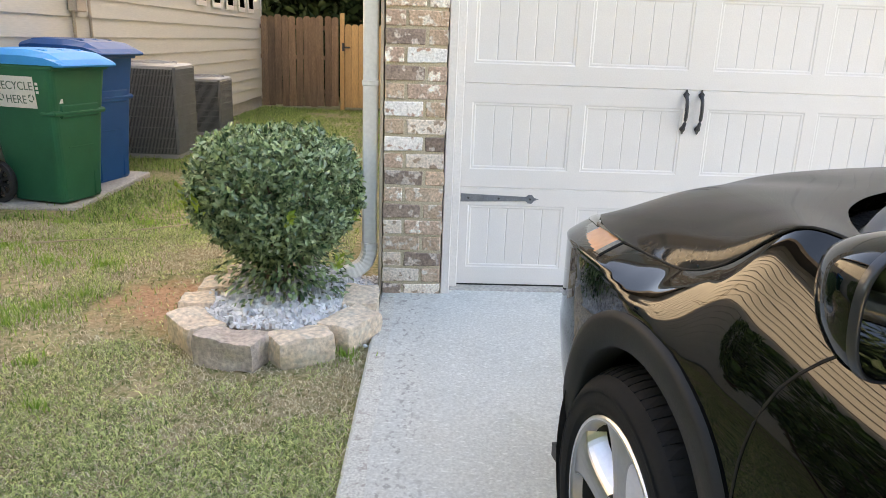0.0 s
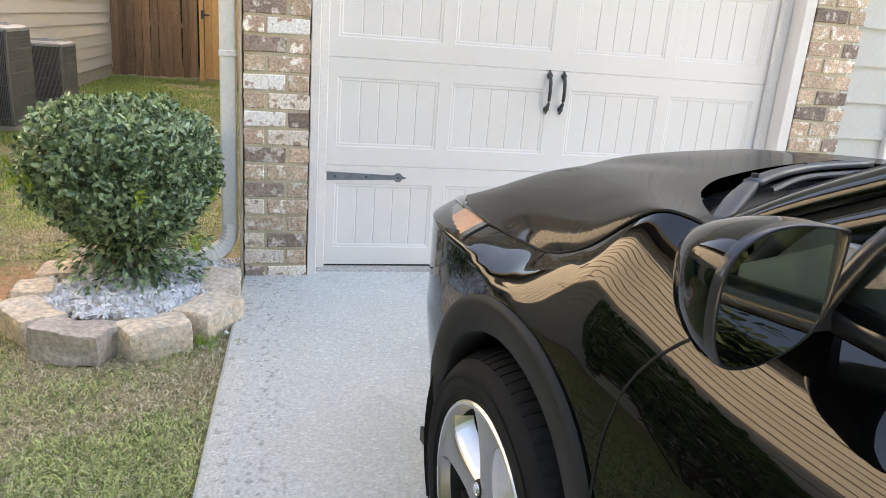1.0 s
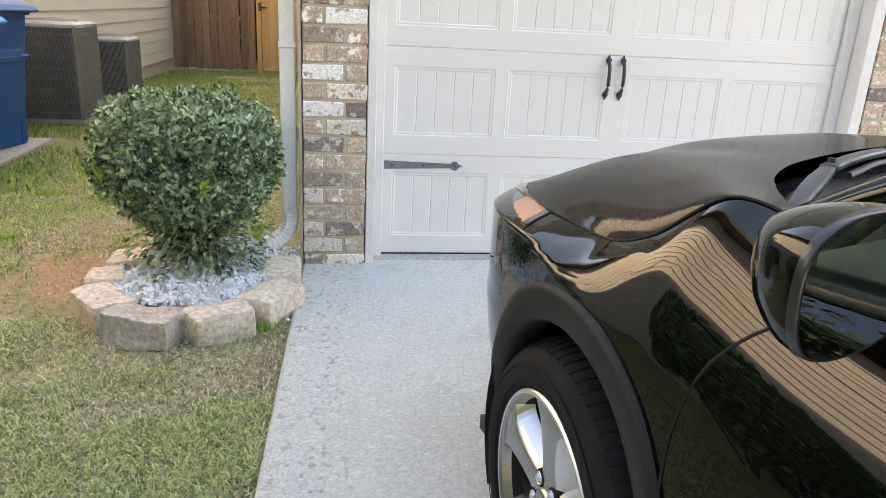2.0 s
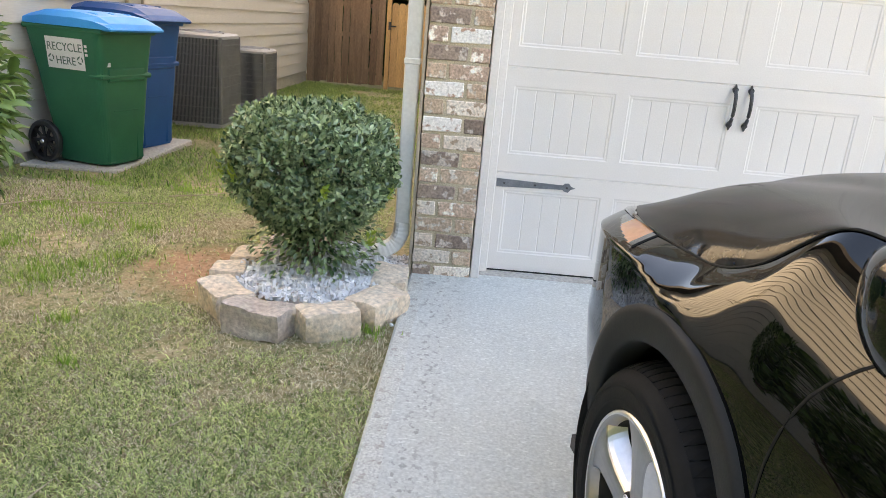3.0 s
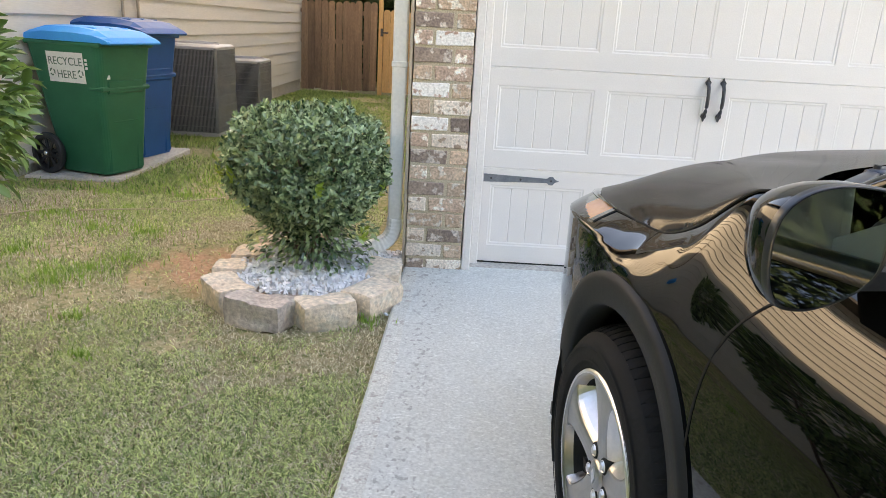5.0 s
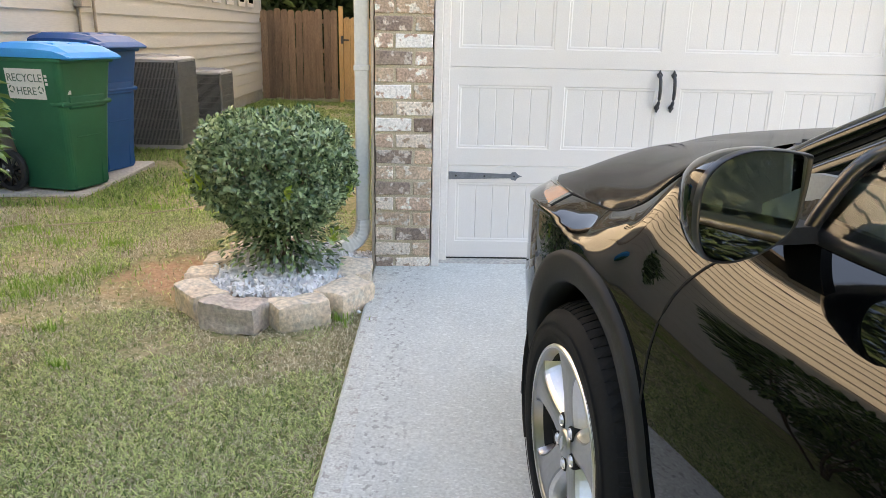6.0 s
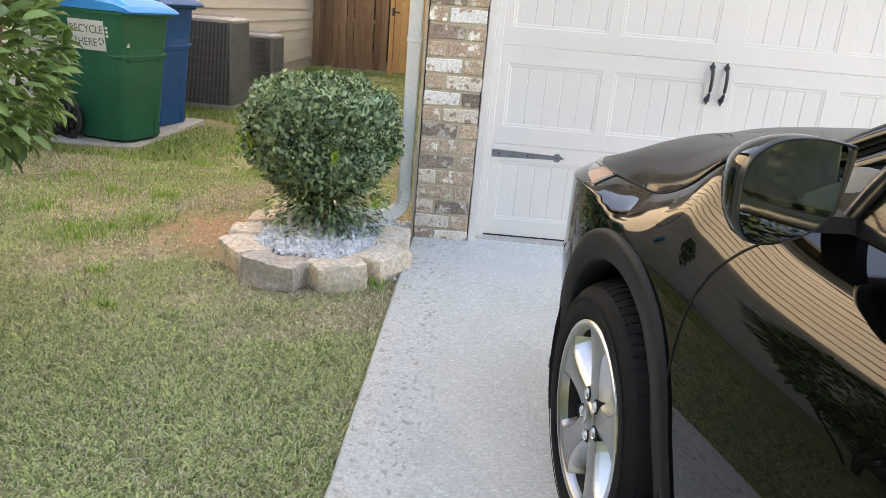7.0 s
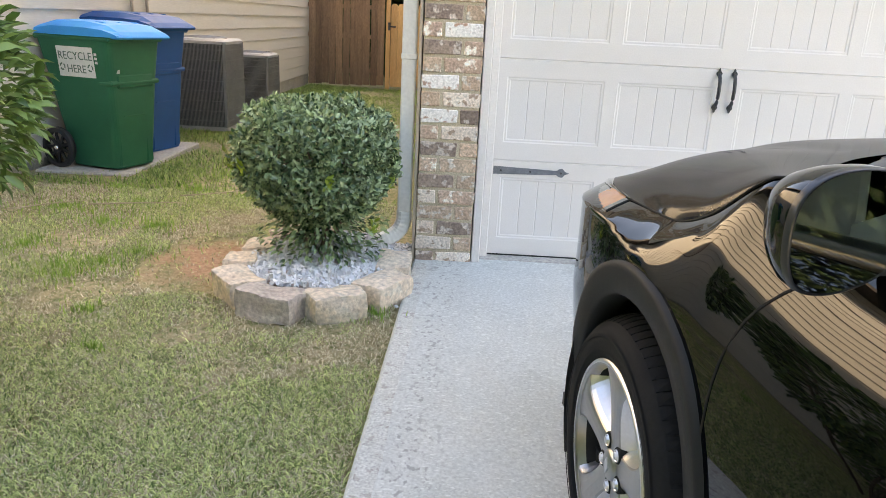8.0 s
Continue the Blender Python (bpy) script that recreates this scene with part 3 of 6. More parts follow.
def build_neighbour():
    house = thing("neighbour_house", pose(NX, 0, 0), "neighbouring house clad in tan lap siding on a concrete foundation", "house", kind="structure")
    y0, y1 = -2.5, 12.2
    part("foundation", box(-0.30, -0.03, y0, y1, -0.5, 0.02), M_FOUND, house, "grey concrete foundation")
    part("wall", box(-8.0, -0.02, y0 + 0.05, y1 - 0.02, 0.021, 4.43), M_SIDING, house)
    lap = 0.192
    for i in range(23):
        z = 0.03 + i * lap
        bm = bmesh.new()
        ring = [[(0.014, y, z + 0.003), (0.012, y, z), (-0.012, y, z), (-0.012, y, z + lap + 0.002), (-0.004, y, z + lap + 0.002)] for y in (y0, y1)]
        loft(ring, bm=bm)
        part("siding_board", bm, M_SIDING, house)
    part("corner_board", box(-0.05, 0.024, y1 + 0.001, y1 + 0.03, -0.05, 4.43, 0.003), M_TRIM, house)
    for y in (7.9, 8.75, 9.6, 10.45, 11.2):
        w = part("window", box(0.016, 0.040, y - 0.24, y + 0.24, 1.66, 2.75, 0.004), M_TRIM, house, "small window with a white surround")
        part("pane", box(0.041, 0.046, y - 0.17, y + 0.17, 1.74, 2.68), M_PANE, w)
    for y in (3.62, 3.98):
        bm = tube([(0.035, y, 0.25), (0.035, y, 2.6)], 0.017, 8)
        part("conduit", bm, M_TAN, house, "brown painted conduit pipe", smooth=True)
    part("meter_box", box(0.015, 0.10, 3.56, 3.78, 1.42, 1.95, 0.01), M_TAN, house, "brown meter box")
    bm = bmesh.new()
    eave = [(-8.4, y0 - 0.4), (0.40, y0 - 0.4), (0.40, y1 + 0.4), (-8.4, y1 + 0.4)]
    loft([[(x, y, 4.46) for x, y in eave], [(x, y, 4.60) for x, y in eave], [(-4.4, y0 + 3, 6.2), (-3.6, y0 + 3, 6.2), (-3.6, y1 - 3, 6.2), (-4.4, y1 - 3, 6.2)]], bm=bm)
    part("roof", bm, M_SHINGLE, house)


build_neighbour()


# ---- back fence ----
def build_fence():
    fy = 12.0
    fence = thing("fence", pose(0, fy, 0), "weathered brown wooden picket privacy fence between the houses", "fence", kind="structure")
    rng = random.Random(4)
    x = NX + 0.03
    meshes = []
    for k in range(5):
        h, w = 1.84 + rng.uniform(-0.03, 0.03), 0.138
        out = [(-w / 2, 0), (w / 2, 0), (w / 2, h - 0.04), (w / 2 - 0.035, h), (-w / 2 + 0.035, h), (-w / 2, h - 0.04)]
        meshes.append(mesh_of(prism(out, -0.009, 0.009), "picket", M_FENCE))
    while x < -1.92:
        ob = new("picket", meshes[rng.randrange(5)])
        ob.parent = fence
        ob.matrix_basis = pose(x + 0.07, rng.uniform(-0.006, 0.006), -0.16 + rng.uniform(-0.02, 0.02), 0, rng.uniform(-0.5, 0.5), 0)
        x += 0.143 + rng.choice((0, 0.002, 0.006, 0.012))
    for z in (0.1, 0.8, 1.4):
        part("rail", box(NX + 0.02, -1.95, 0.012, 0.05, z, z + 0.085), M_FENCE, fence)
    gate = thing("fence_gate", pose(-1.80, fy, -0.2), "orange-toned wooden fence gate with black latch", "gate", kind="structure")
    part("post", box(-0.075, 0.015, -0.045, 0.045, -0.1, 1.95, 0.006), M_FENCE_ORANGE, gate)
    for k in range(9):
        h, w = 1.74 + rng.uniform(-0.01, 0.01), 0.138
        out = [(-w / 2, 0.04), (w / 2, 0.04), (w / 2, h - 0.04), (w / 2 - 0.035, h), (-w / 2 + 0.035, h), (-w / 2, h - 0.04)]
        part("picket", prism(out, -0.009, 0.009), M_FENCE_ORANGE, gate, m=pose(0.095 + k * 0.142, 0, 0))
    for z in (0.3, 1.4):
        part("rail", box(0.03, 1.3, 0.012, 0.05, z, z + 0.085), M_FENCE_ORANGE, gate)
    bm = box(0.0, 0.13, -0.03, -0.012, 1.26, 1.29, 0.003)
    box(-0.03, 0.02, -0.062, -0.047, 1.20, 1.36, 0.003, bm)
    part("latch", bm, M_IRON, gate, "black iron gate latch")


build_fence()


# ---- planter ----
def stone_mesh(rng, l, w, h, name, material):
    bm = box(-l / 2, l / 2, -w / 2, w / 2, 0, h)
    bmesh.ops.subdivide_edges(bm, edges=bm.edges[:], cuts=7, use_grid_fill=True)
    o = Vector((rng.uniform(0, 50), rng.uniform(0, 50), 0))
    for v in bm.verts:
        c = v.co
        q = Vector((c.x / (l / 2), c.y / (w / 2), (c.z - h / 2) / (h / 2)))
        r = (abs(q.x) ** 18 + abs(q.y) ** 18 + abs(q.z) ** 18) ** (1 / 18)
        s = 1.0 / max(r, 1.0) if r > 1 else 1.0
        c.x, c.y, c.z = c.x * s, c.y * s, h / 2 + (c.z - h / 2) * s
        taper = 1.0 + 0.16 * c.y / w
        c.x *= taper
        k = noise.noise_vector(c * 8 + o) * 0.017 + noise.noise_vector(c * 24 + o) * 0.006
        c += k
    me = mesh_of(bm, name, material, True)
    me.set_sharp_from_angle(angle=radians(32))
    return me


def build_planter():
    rng = random.Random(11)
    cx, cy = -0.83, -0.36
    stones = [(-0.485, -0.690, 0.27, 0.165), (-0.675, -0.895, 0.255, 0.16), (-0.955, -0.935, 0.29, 0.165), (-1.150, -0.755, 0.27, 0.16),
              (-1.215, -0.50, 0.22, 0.15), (-1.18, -0.27, 0.21, 0.15), (-1.07, -0.02, 0.25, 0.14), (-0.85, 0.10, 0.24, 0.14), (-0.455, -0.40, 0.25, 0.16)]
    for i, (x, y, l, w) in enumerate(stones):
        grey = i in (2, 6)
        me = stone_mesh(rng, l, w, 0.128, "planter_stone", M_STONE_GREY if grey else M_STONE)
        ob = new("planter_stone", me)
        a = math.degrees(math.atan2((y - cy) / 0.53 ** 2, (x - cx) / 0.42 ** 2)) + 90
        ob.matrix_basis = pose(x, y, ground_z(x, y) - 0.028, rng.uniform(-3, 3), rng.uniform(-3, 3), a + rng.uniform(-6, 6))
        tagged(ob, "greyish rough-hewn edging stone of the planter ring" if grey else "tan rough-hewn edging stone of the planter ring", "edging stone", "planter ring stones")
    bm = bmesh.new()
    ring = [[(cx + 0.37 * r * math.cos(a), cy + 0.47 * r * math.sin(a), 0.02 * (1 - r * r) + 0.05) for a in np.linspace(0, 2 * math.pi, 33)[:-1]] for r in (1.0, 0.7, 0.4, 0.1)]
    loft(ring, cap=True, bm=bm)
    solo("gravel_bed", bm, M_STONE_GREY, "bed of white crushed stone inside the planter ring", "gravel", "stuff", smooth=True)
    vs, fs = [], []
    n = 0
    while n < 1900:
        r, a = math.sqrt(rng.random()) * 1.04, rng.uniform(0, 2 * math.pi)
        x, y = cx + 0.36 * r * math.cos(a), cy + 0.46 * r * math.sin(a)
        if n % 9 == 0:                                   # stray chips spilt towards the pier
            x, y = rng.uniform(-0.62, -0.40), rng.uniform(-0.22, 0.06)
            r = 2.0
        n += 1
        s = rng.uniform(0.011, 0.021)
        z = 0.02 * max(0.0, 1 - r * r) + 0.05 + rng.uniform(0, 0.018)
        z -= 0.045 if r > 1.5 else 0.0
        m = pose(x, y, z, rng.uniform(0, 360), rng.uniform(0, 360), rng.uniform(0, 360))
        i = len(vs)
        pts = [(-1, -.6, -.5), (1, -.7, -.4), (.9, .6, -.5), (-.8, .7, -.4), (-.6, -.4, .5), (.7, -.3, .45), (.5, .5, .5), (-.7, .4, .4)]
        vs += [tuple(m @ Vector((p[0] * s * rng.uniform(.8, 1.3), p[1] * s * rng.uniform(.7, 1.1), p[2] * s * rng.uniform(.6, 1.1)))) for p in pts]
        fs += [tuple(i + k for k in q) for q in ((3, 2, 1, 0), (4, 5, 6, 7), (0, 1, 5, 4), (1, 2, 6, 5), (2, 3, 7, 6), (3, 0, 4, 7))]
    me = bpy.data.meshes.new("chips")
    me.from_pydata(vs, [], fs)
    me.materials.append(M_GRAVEL)
    ob = new("gravel", me)
    tagged(ob, "loose white and blue-grey crushed stone chips", "gravel", kind="stuff")


build_planter()


def bush_shape(rng, q):
    """Trimmed globe, wider than high and cut in below: the crown's radius in a direction."""
    up = q.z
    r = 1.0 + 0.10 * noise.noise(q * 2.3 + Vector((3, 1, 7))) + 0.09 * noise.noise(q * 6)
    r *= 1.0 + 0.06 * max(0.0, 0.5 - abs(up - 0.35))
    if up > 0:
        r *= (up ** 3.2 + (1 - up * up) ** 1.6) ** (-1 / 3.2)
    if up < -0.1:
        r *= 1.0 - 0.27 * min(1.0, (-0.1 - up) / 0.7)
    return r


def build_bush():
    base = Vector((-0.875, -0.32, 0.03))
    bush = thing("holly_bush", pose(*base), "trimmed round evergreen holly bush with glossy dark leaves", "bush")
    rng = random.Random(5)
    stems = [(-0.05, 0.0, 0.014), (0.04, 0.03, 0.013), (0.0, -0.05, 0.012), (0.08, -0.02, 0.010), (-0.09, 0.04, 0.010), (0.03, 0.09, 0.009)]
    for x, y, r in stems:
        pts = spline([(x * 0.4, y * 0.4, 0), (x, y, 0.12), (x * 2.2, y * 2.2, 0.3), (x * 3.6, y * 3.4, 0.55)], 8)
        part("stem", tube(pts, r, 7, r_end=r * 0.4), M_BARK, bush, smooth=True)
    leaves = []
    c = Vector((0.0, 0.0, 0.46))
    rad = Vector((0.362, 0.372, 0.345))
    n = 0
    while n < 25000:
        q = Vector((rng.gauss(0, 1), rng.gauss(0, 1), rng.gauss(0, 1))).normalized()
        shell = rng.random()
        r = bush_shape(rng, q) * (0.97 + 0.09 * rng.random() if shell < 0.62 else rng.uniform(0.55, 0.98))
        p = c + Vector((q.x * rad.x * r, q.y * rad.y * r, q.z * rad.z * r))
        # the crown thins out low down, with gaps between hanging sprays
        if (p.z < 0.36 and noise.noise(p * 7 + Vector((9, 2, 4))) < -0.10 + (0.36 - p.z) * 1.3) or noise.noise(p * 11 + Vector((4, 7, 1))) < -0.33:
            n += 0.5
            continue
        if p.z < 0.02:
            n += 0.5
            continue
        way = (q * 0.5 + Vector((rng.gauss(0, 0.6), rng.gauss(0, 0.6), rng.gauss(0.25, 0.6)))).normalized()
        up = (q + Vector((rng.gauss(0, .5), rng.gauss(0, .5), 0.4 + rng.gauss(0, .5)))).normalized()
        up = (up - way * up.dot(way)).normalized()
        l = rng.uniform(0.021, 0.038)
        leaves.append(flat_card(rng, p, way, up, l, l * rng.uniform(0.42, 0.55)))
        n += 1
    # hanging skirt of sprays round the stems
    for k in range(1000):
        a, rr = rng.uniform(0, 2 * math.pi), 0.06 + 0.26 * rng.random() ** 1.3
        p = Vector((rr * math.cos(a) + 0.04, rr * math.sin(a), rng.uniform(0.03, 0.24)))
        way = Vector((math.cos(a), math.sin(a), rng.uniform(-0.8, 0.4))).normalized()
        up = Vector((rng.gauss(0, .4), rng.gauss(0, .4), 1)).normalized()
        up = (up - way * up.dot(way)).normalized()
        l = rng.uniform(0.03, 0.048)
        leaves.append(flat_card(rng, p, way, up, l, l * 0.5))
    ob = new("crown", leaf_mesh("crown", leaves, M_LEAF))
    ob.parent = bush
    tagged(ob, "dense glossy dark green leaves")
    for sx, sy, sz in ((-0.25, -0.30, 0.50), (-0.33, -0.22, 0.49), (-0.36, -0.16, 0.54), (0.30, -0.22, 0.24), (0.12, -0.37, 0.47), (0.36, -0.08, 0.42)):
        young = []
        q = Vector((sx, sy, 0.1)).normalized()
        for k in range(11):
            p = Vector((sx, sy, sz)) + q * (0.012 + 0.003 * k) + Vector((rng.gauss(0, .008), rng.gauss(0, .008), 0.006 * k - 0.02))
            way = (q * 0.6 + Vector((rng.gauss(0, .5), rng.gauss(0, .5), 0.5 + rng.gauss(0, .3)))).normalized()
            up = (q - way * q.dot(way)).normalized()
            young.append(flat_card(rng, p, way, up, 0.034, 0.015))
        ob = new("young_shoot", leaf_mesh("young_shoot", young, M_LEAF_YOUNG))
        ob.parent = bush
        tagged(ob, "bright yellow-green young shoot", kind="stuff")
    twigs = bmesh.new()
    for k in range(60):
        q = Vector((rng.gauss(0, 1), rng.gauss(0, 1), rng.gauss(0, 0.7))).normalized()
        p0 = c + Vector((q.x * 0.12, q.y * 0.12, q.z * 0.12))
        p1 = c + Vector((q.x * rad.x, q.y * rad.y, q.z * rad.z)) * rng.uniform(0.8, 0.97)
        tube([p0, (p0 + p1) / 2 + Vector((0, 0, 0.02)), p1], 0.004, 5, twigs, 0.0015)
    part("twigs", twigs, M_BARK, bush)


build_bush()


def build_laurel(x, y, seed, size=1.0, mid=1.02, tall=0.40, wide=0.46, n=2600):
    """A shrub of the row along the neighbour's wall; the outer leaves of the first reach into the view."""
    shrub = thing("laurel_shrub", pose(x, y, ground_z(x, y) - 0.02) @ Matrix.Scale(size, 4), "tall shrub with long light green pointed leaves", "shrub", "row of shrubs")
    rng = random.Random(seed)
    for k in range(6):
        a = rng.uniform(0, 6.28)
        pts = spline([(0.03 * math.cos(a), 0.03 * math.sin(a), 0), (0.1 * math.cos(a), 0.1 * math.sin(a), 0.4), (0.26 * math.cos(a), 0.26 * math.sin(a), 0.85), (0.33 * math.cos(a), 0.33 * math.sin(a), 1.2)], 9)
        part("stem", tube(pts, 0.012, 7, r_end=0.004), M_BARK, shrub, smooth=True)
    leaves = []
    for k in range(n):
        q = Vector((rng.gauss(0, 1), rng.gauss(0, 1), rng.gauss(0, 1))).normalized()
        r = (0.8 + 0.2 * rng.random()) * (1 + 0.10 * noise.noise(q * 3 + Vector((5, 0, 0))))
        p = Vector((q.x * wide * r, q.y * wide * r, mid + q.z * tall * r))
        way = (q * 0.9 + Vector((rng.gauss(0, .4), rng.gauss(0, .4), rng.gauss(0.1, .4)))).normalized()
        up = (Vector((0, 0, 1)) + q * 0.4 + Vector((rng.gauss(0, .4), rng.gauss(0, .4), 0))).normalized()
        up = (up - way * up.dot(way)).normalized()
        l = rng.uniform(0.055, 0.085)
        leaves.append(flat_card(rng, p, way, up, l, l * rng.uniform(0.36, 0.44), 0.3))
    ob = new("crown", leaf_mesh("crown", leaves, M_LEAF_LAUREL))
    ob.parent = shrub


build_laurel(-1.92, -1.78, 21)
for i, (x, y, size) in enumerate(((-2.85, -1.75, 1.0), (-2.9, -2.7, 1.08), (-2.35, -2.9, 1.0), (-2.9, -3.6, 1.1))):
    build_laurel(x, y, 31 + i, size, 0.72, 0.66, 0.62, 3600)


# ---- bins ----
def rounded(hx, hy, r, z, ox=0.0, oy=0.0, k=5):
    out = []
    for cx, cy, a0 in ((1, 1, 0), (-1, 1, 90), (-1, -1, 180), (1, -1, 270)):
        for i in range(k):
            a = radians(a0 + 90 * i / (k - 1))
            out.append((ox + cx * (hx - r) + r * math.cos(a), oy + cy * (hy - r) + r * math.sin(a), z))
    return out


def text_bm(body, size, m):
    cu = bpy.data.curves.new("text", "FONT")
    cu.body, cu.size, cu.extrude, cu.align_x = body, size, 0.0008, "CENTER"
    ob = bpy.data.objects.new("text", cu)
    me = bpy.data.meshes.new_from_object(ob)
    bm = bmesh.new()
    bm.from_mesh(me)
    bmesh.ops.transform(bm, matrix=m, verts=bm.verts[:])
    bpy.data.objects.remove(ob)
    bpy.data.curves.remove(cu)
    return bm


def build_bin(name, m, body_mat, lid_mat, label, sticker):
    """A wheeled cart; its front looks along +x, its wheels are behind."""
    b = thing(name, m, label, "wheeled bin", "wheeled bins")
    rings = [rounded(0.23, 0.21, 0.05, 0.02, 0.02), rounded(0.262, 0.235, 0.05, 0.30, 0.005), rounded(0.30, 0.263, 0.05, 0.62, -0.015), rounded(0.345, 0.295, 0.05, 0.93, -0.03)]
    bm = loft(rings)
    box(-0.39, 0.335, -0.300, 0.300, 0.92, 0.955, 0.012, bm)       # rim
    box(0.17, 0.304, -0.270, 0.270, 0.62, 0.655, 0.012, bm)
    part("body", bm, body_mat, b)
    f = bmesh.new()                                              # stepped pocket on the front with the lift bar
    box(0.225, 0.262, -0.19, -0.11, 0.03, 0.60, 0.012, f)
    box(0.225, 0.262, 0.11, 0.19, 0.03, 0.60, 0.012, f)
    box(0.25, 0.30, -0.20, 0.20, 0.60, 0.70, 0.014, f)
    tube([(0.262, -0.13, 0.40), (0.262, 0.13, 0.40)], 0.013, 8, f)
    part("lift_pocket", f, body_mat, b)
    lid = []
    for x, h, hy in ((-0.40, 0.0, 0.27), (-0.37, 0.045, 0.29), (-0.2, 0.085, 0.298), (0.1, 0.085, 0.302), (0.28, 0.065, 0.302), (0.37, 0.025, 0.298), (0.40, 0.0, 0.29)):
        lid.append([(x, -hy, 0.955), (x, -hy, 0.955 + h * 0.55 + 0.012), (x, -hy * 0.8, 0.955 + h + 0.012), (x, -hy * 0.35, 0.955 + h * 1.08 + 0.012), (x, hy * 0.35, 0.955 + h * 1.08 + 0.012), (x, hy * 0.8, 0.955 + h + 0.012), (x, hy, 0.955 + h * 0.55 + 0.012), (x, hy, 0.955)])
    lb = loft(lid)
    for y in (-0.17, 0.0, 0.17):
        box(-0.22, 0.20, y - 0.018, y + 0.018, 1.03, 1.054, 0.008, lb)
    l = part("lid", lb, lid_mat, b)
    bm = box(0.33, 0.42, -0.29, 0.29, 0.945, 0.968, 0.01)
    part("lid_lip", bm, lid_mat, l)
    h = tube([(-0.34, -0.24, 0.93), (-0.44, -0.24, 0.95), (-0.44, 0.24, 0.95), (-0.34, 0.24, 0.93)], 0.016, 8)
    part("handle_bar", h, body_mat, b, smooth=True)
    part("axle", tube([(-0.245, -0.30, 0.150), (-0.245, 0.30, 0.150)], 0.012, 8), M_IRON, b)
    for y in (-0.292, 0.292):
        wb = bmesh.new()
        revolve([(0.10, -0.028), (0.125, -0.024), (0.13, -0.01), (0.13, 0.01), (0.125, 0.024), (0.10, 0.028)], 28, wb)
        revolve([(0.0, -0.034), (0.028, -0.034), (0.03, 0.034), (0.0, 0.034)], 16, wb)
        w = part("wheel", wb, M_BLACK, b, "black spoked plastic wheel", m=pose(-0.245, y, 0.150, 0, 0, 90) @ Matrix.Diagonal((1, 1.16, 1.16, 1)))
        for k in range(9):
            part("spoke", box(-0.006, 0.006, 0.02, 0.105, -0.009, 0.009), M_BLACK, w, m=Matrix.Rotation(2 * math.pi * k / 9, 4, "X"))
        part("hub_cap", revolve([(0.0, -0.04), (0.012, -0.038), (0.014, -0.034)], 10), M_CHROME, w)
    if sticker:
        tilt = pose(-0.005, -0.2825, 0.775, 90 + 5.9, 0, 0)
        q = box(-0.17, 0.17, -0.105, 0.105, 0.0, 0.002)
        st = part("sticker", q, M_STICKER, b, "white recycling sticker with dark letters", m=tilt)
        part("lettering", text_bm("RECYCLE", 0.078, pose(0, 0.016, 0.003)), M_INK, st)
        part("lettering", text_bm("HERE", 0.078, pose(0, -0.075, 0.003)), M_INK, st)
        for x in (-0.132, 0.132):
            tri = bmesh.new()
            for k in range(3):
                a0 = radians(90 + 120 * k)
                a1 = radians(90 + 120 * k + 84)
                ring = [[(x + r * math.cos(a), -0.038 + r * math.sin(a), z) for r, z in ((0.017, 0.0025), (0.028, 0.0025), (0.028, 0.0035), (0.017, 0.0035))] for a in (a0, (a0 + a1) / 2, a1)]
                loft(ring, bm=tri)
            part("recycling_arrows", tri, M_INK, st)
        for k, y in enumerate((0.0, -0.028, -0.056)):
            part("decal_bar", box(0.182, 0.205, y + 0.05, y + 0.068, 0, 0.002), M_STICKER, b, m=tilt)
        part("decal_bar", box(-0.02, 0.02, -0.014, 0.014, 0, 0.002), M_STICKER, b, m=pose(0.2935, -0.19, 0.72, 90, 0, 80))
    return b


build_bin("recycling_bin", pose(-3.06, 2.02, -0.035, 0, 0, -17) @ Matrix.Diagonal((1.02, 1, 1.09, 1)), M_GREEN, M_LID, "green wheeled recycling bin with a sky-blue lid", True)
build_bin("waste_bin", pose(-3.17, 2.86, -0.05, 0, 0, -14) @ Matrix.Diagonal((1.05, 1.05, 1.17, 1)), M_BLUE, M_BLUE, "dark blue wheeled waste bin with closed lid", False)
bm = box(-3.52, -2.77, 1.66, 3.25, -0.12, -0.032, 0.01)
solo("pavement_pad", bm, M_FOUND, "thin concrete pad under the wheeled bins", "concrete pad", "structure")


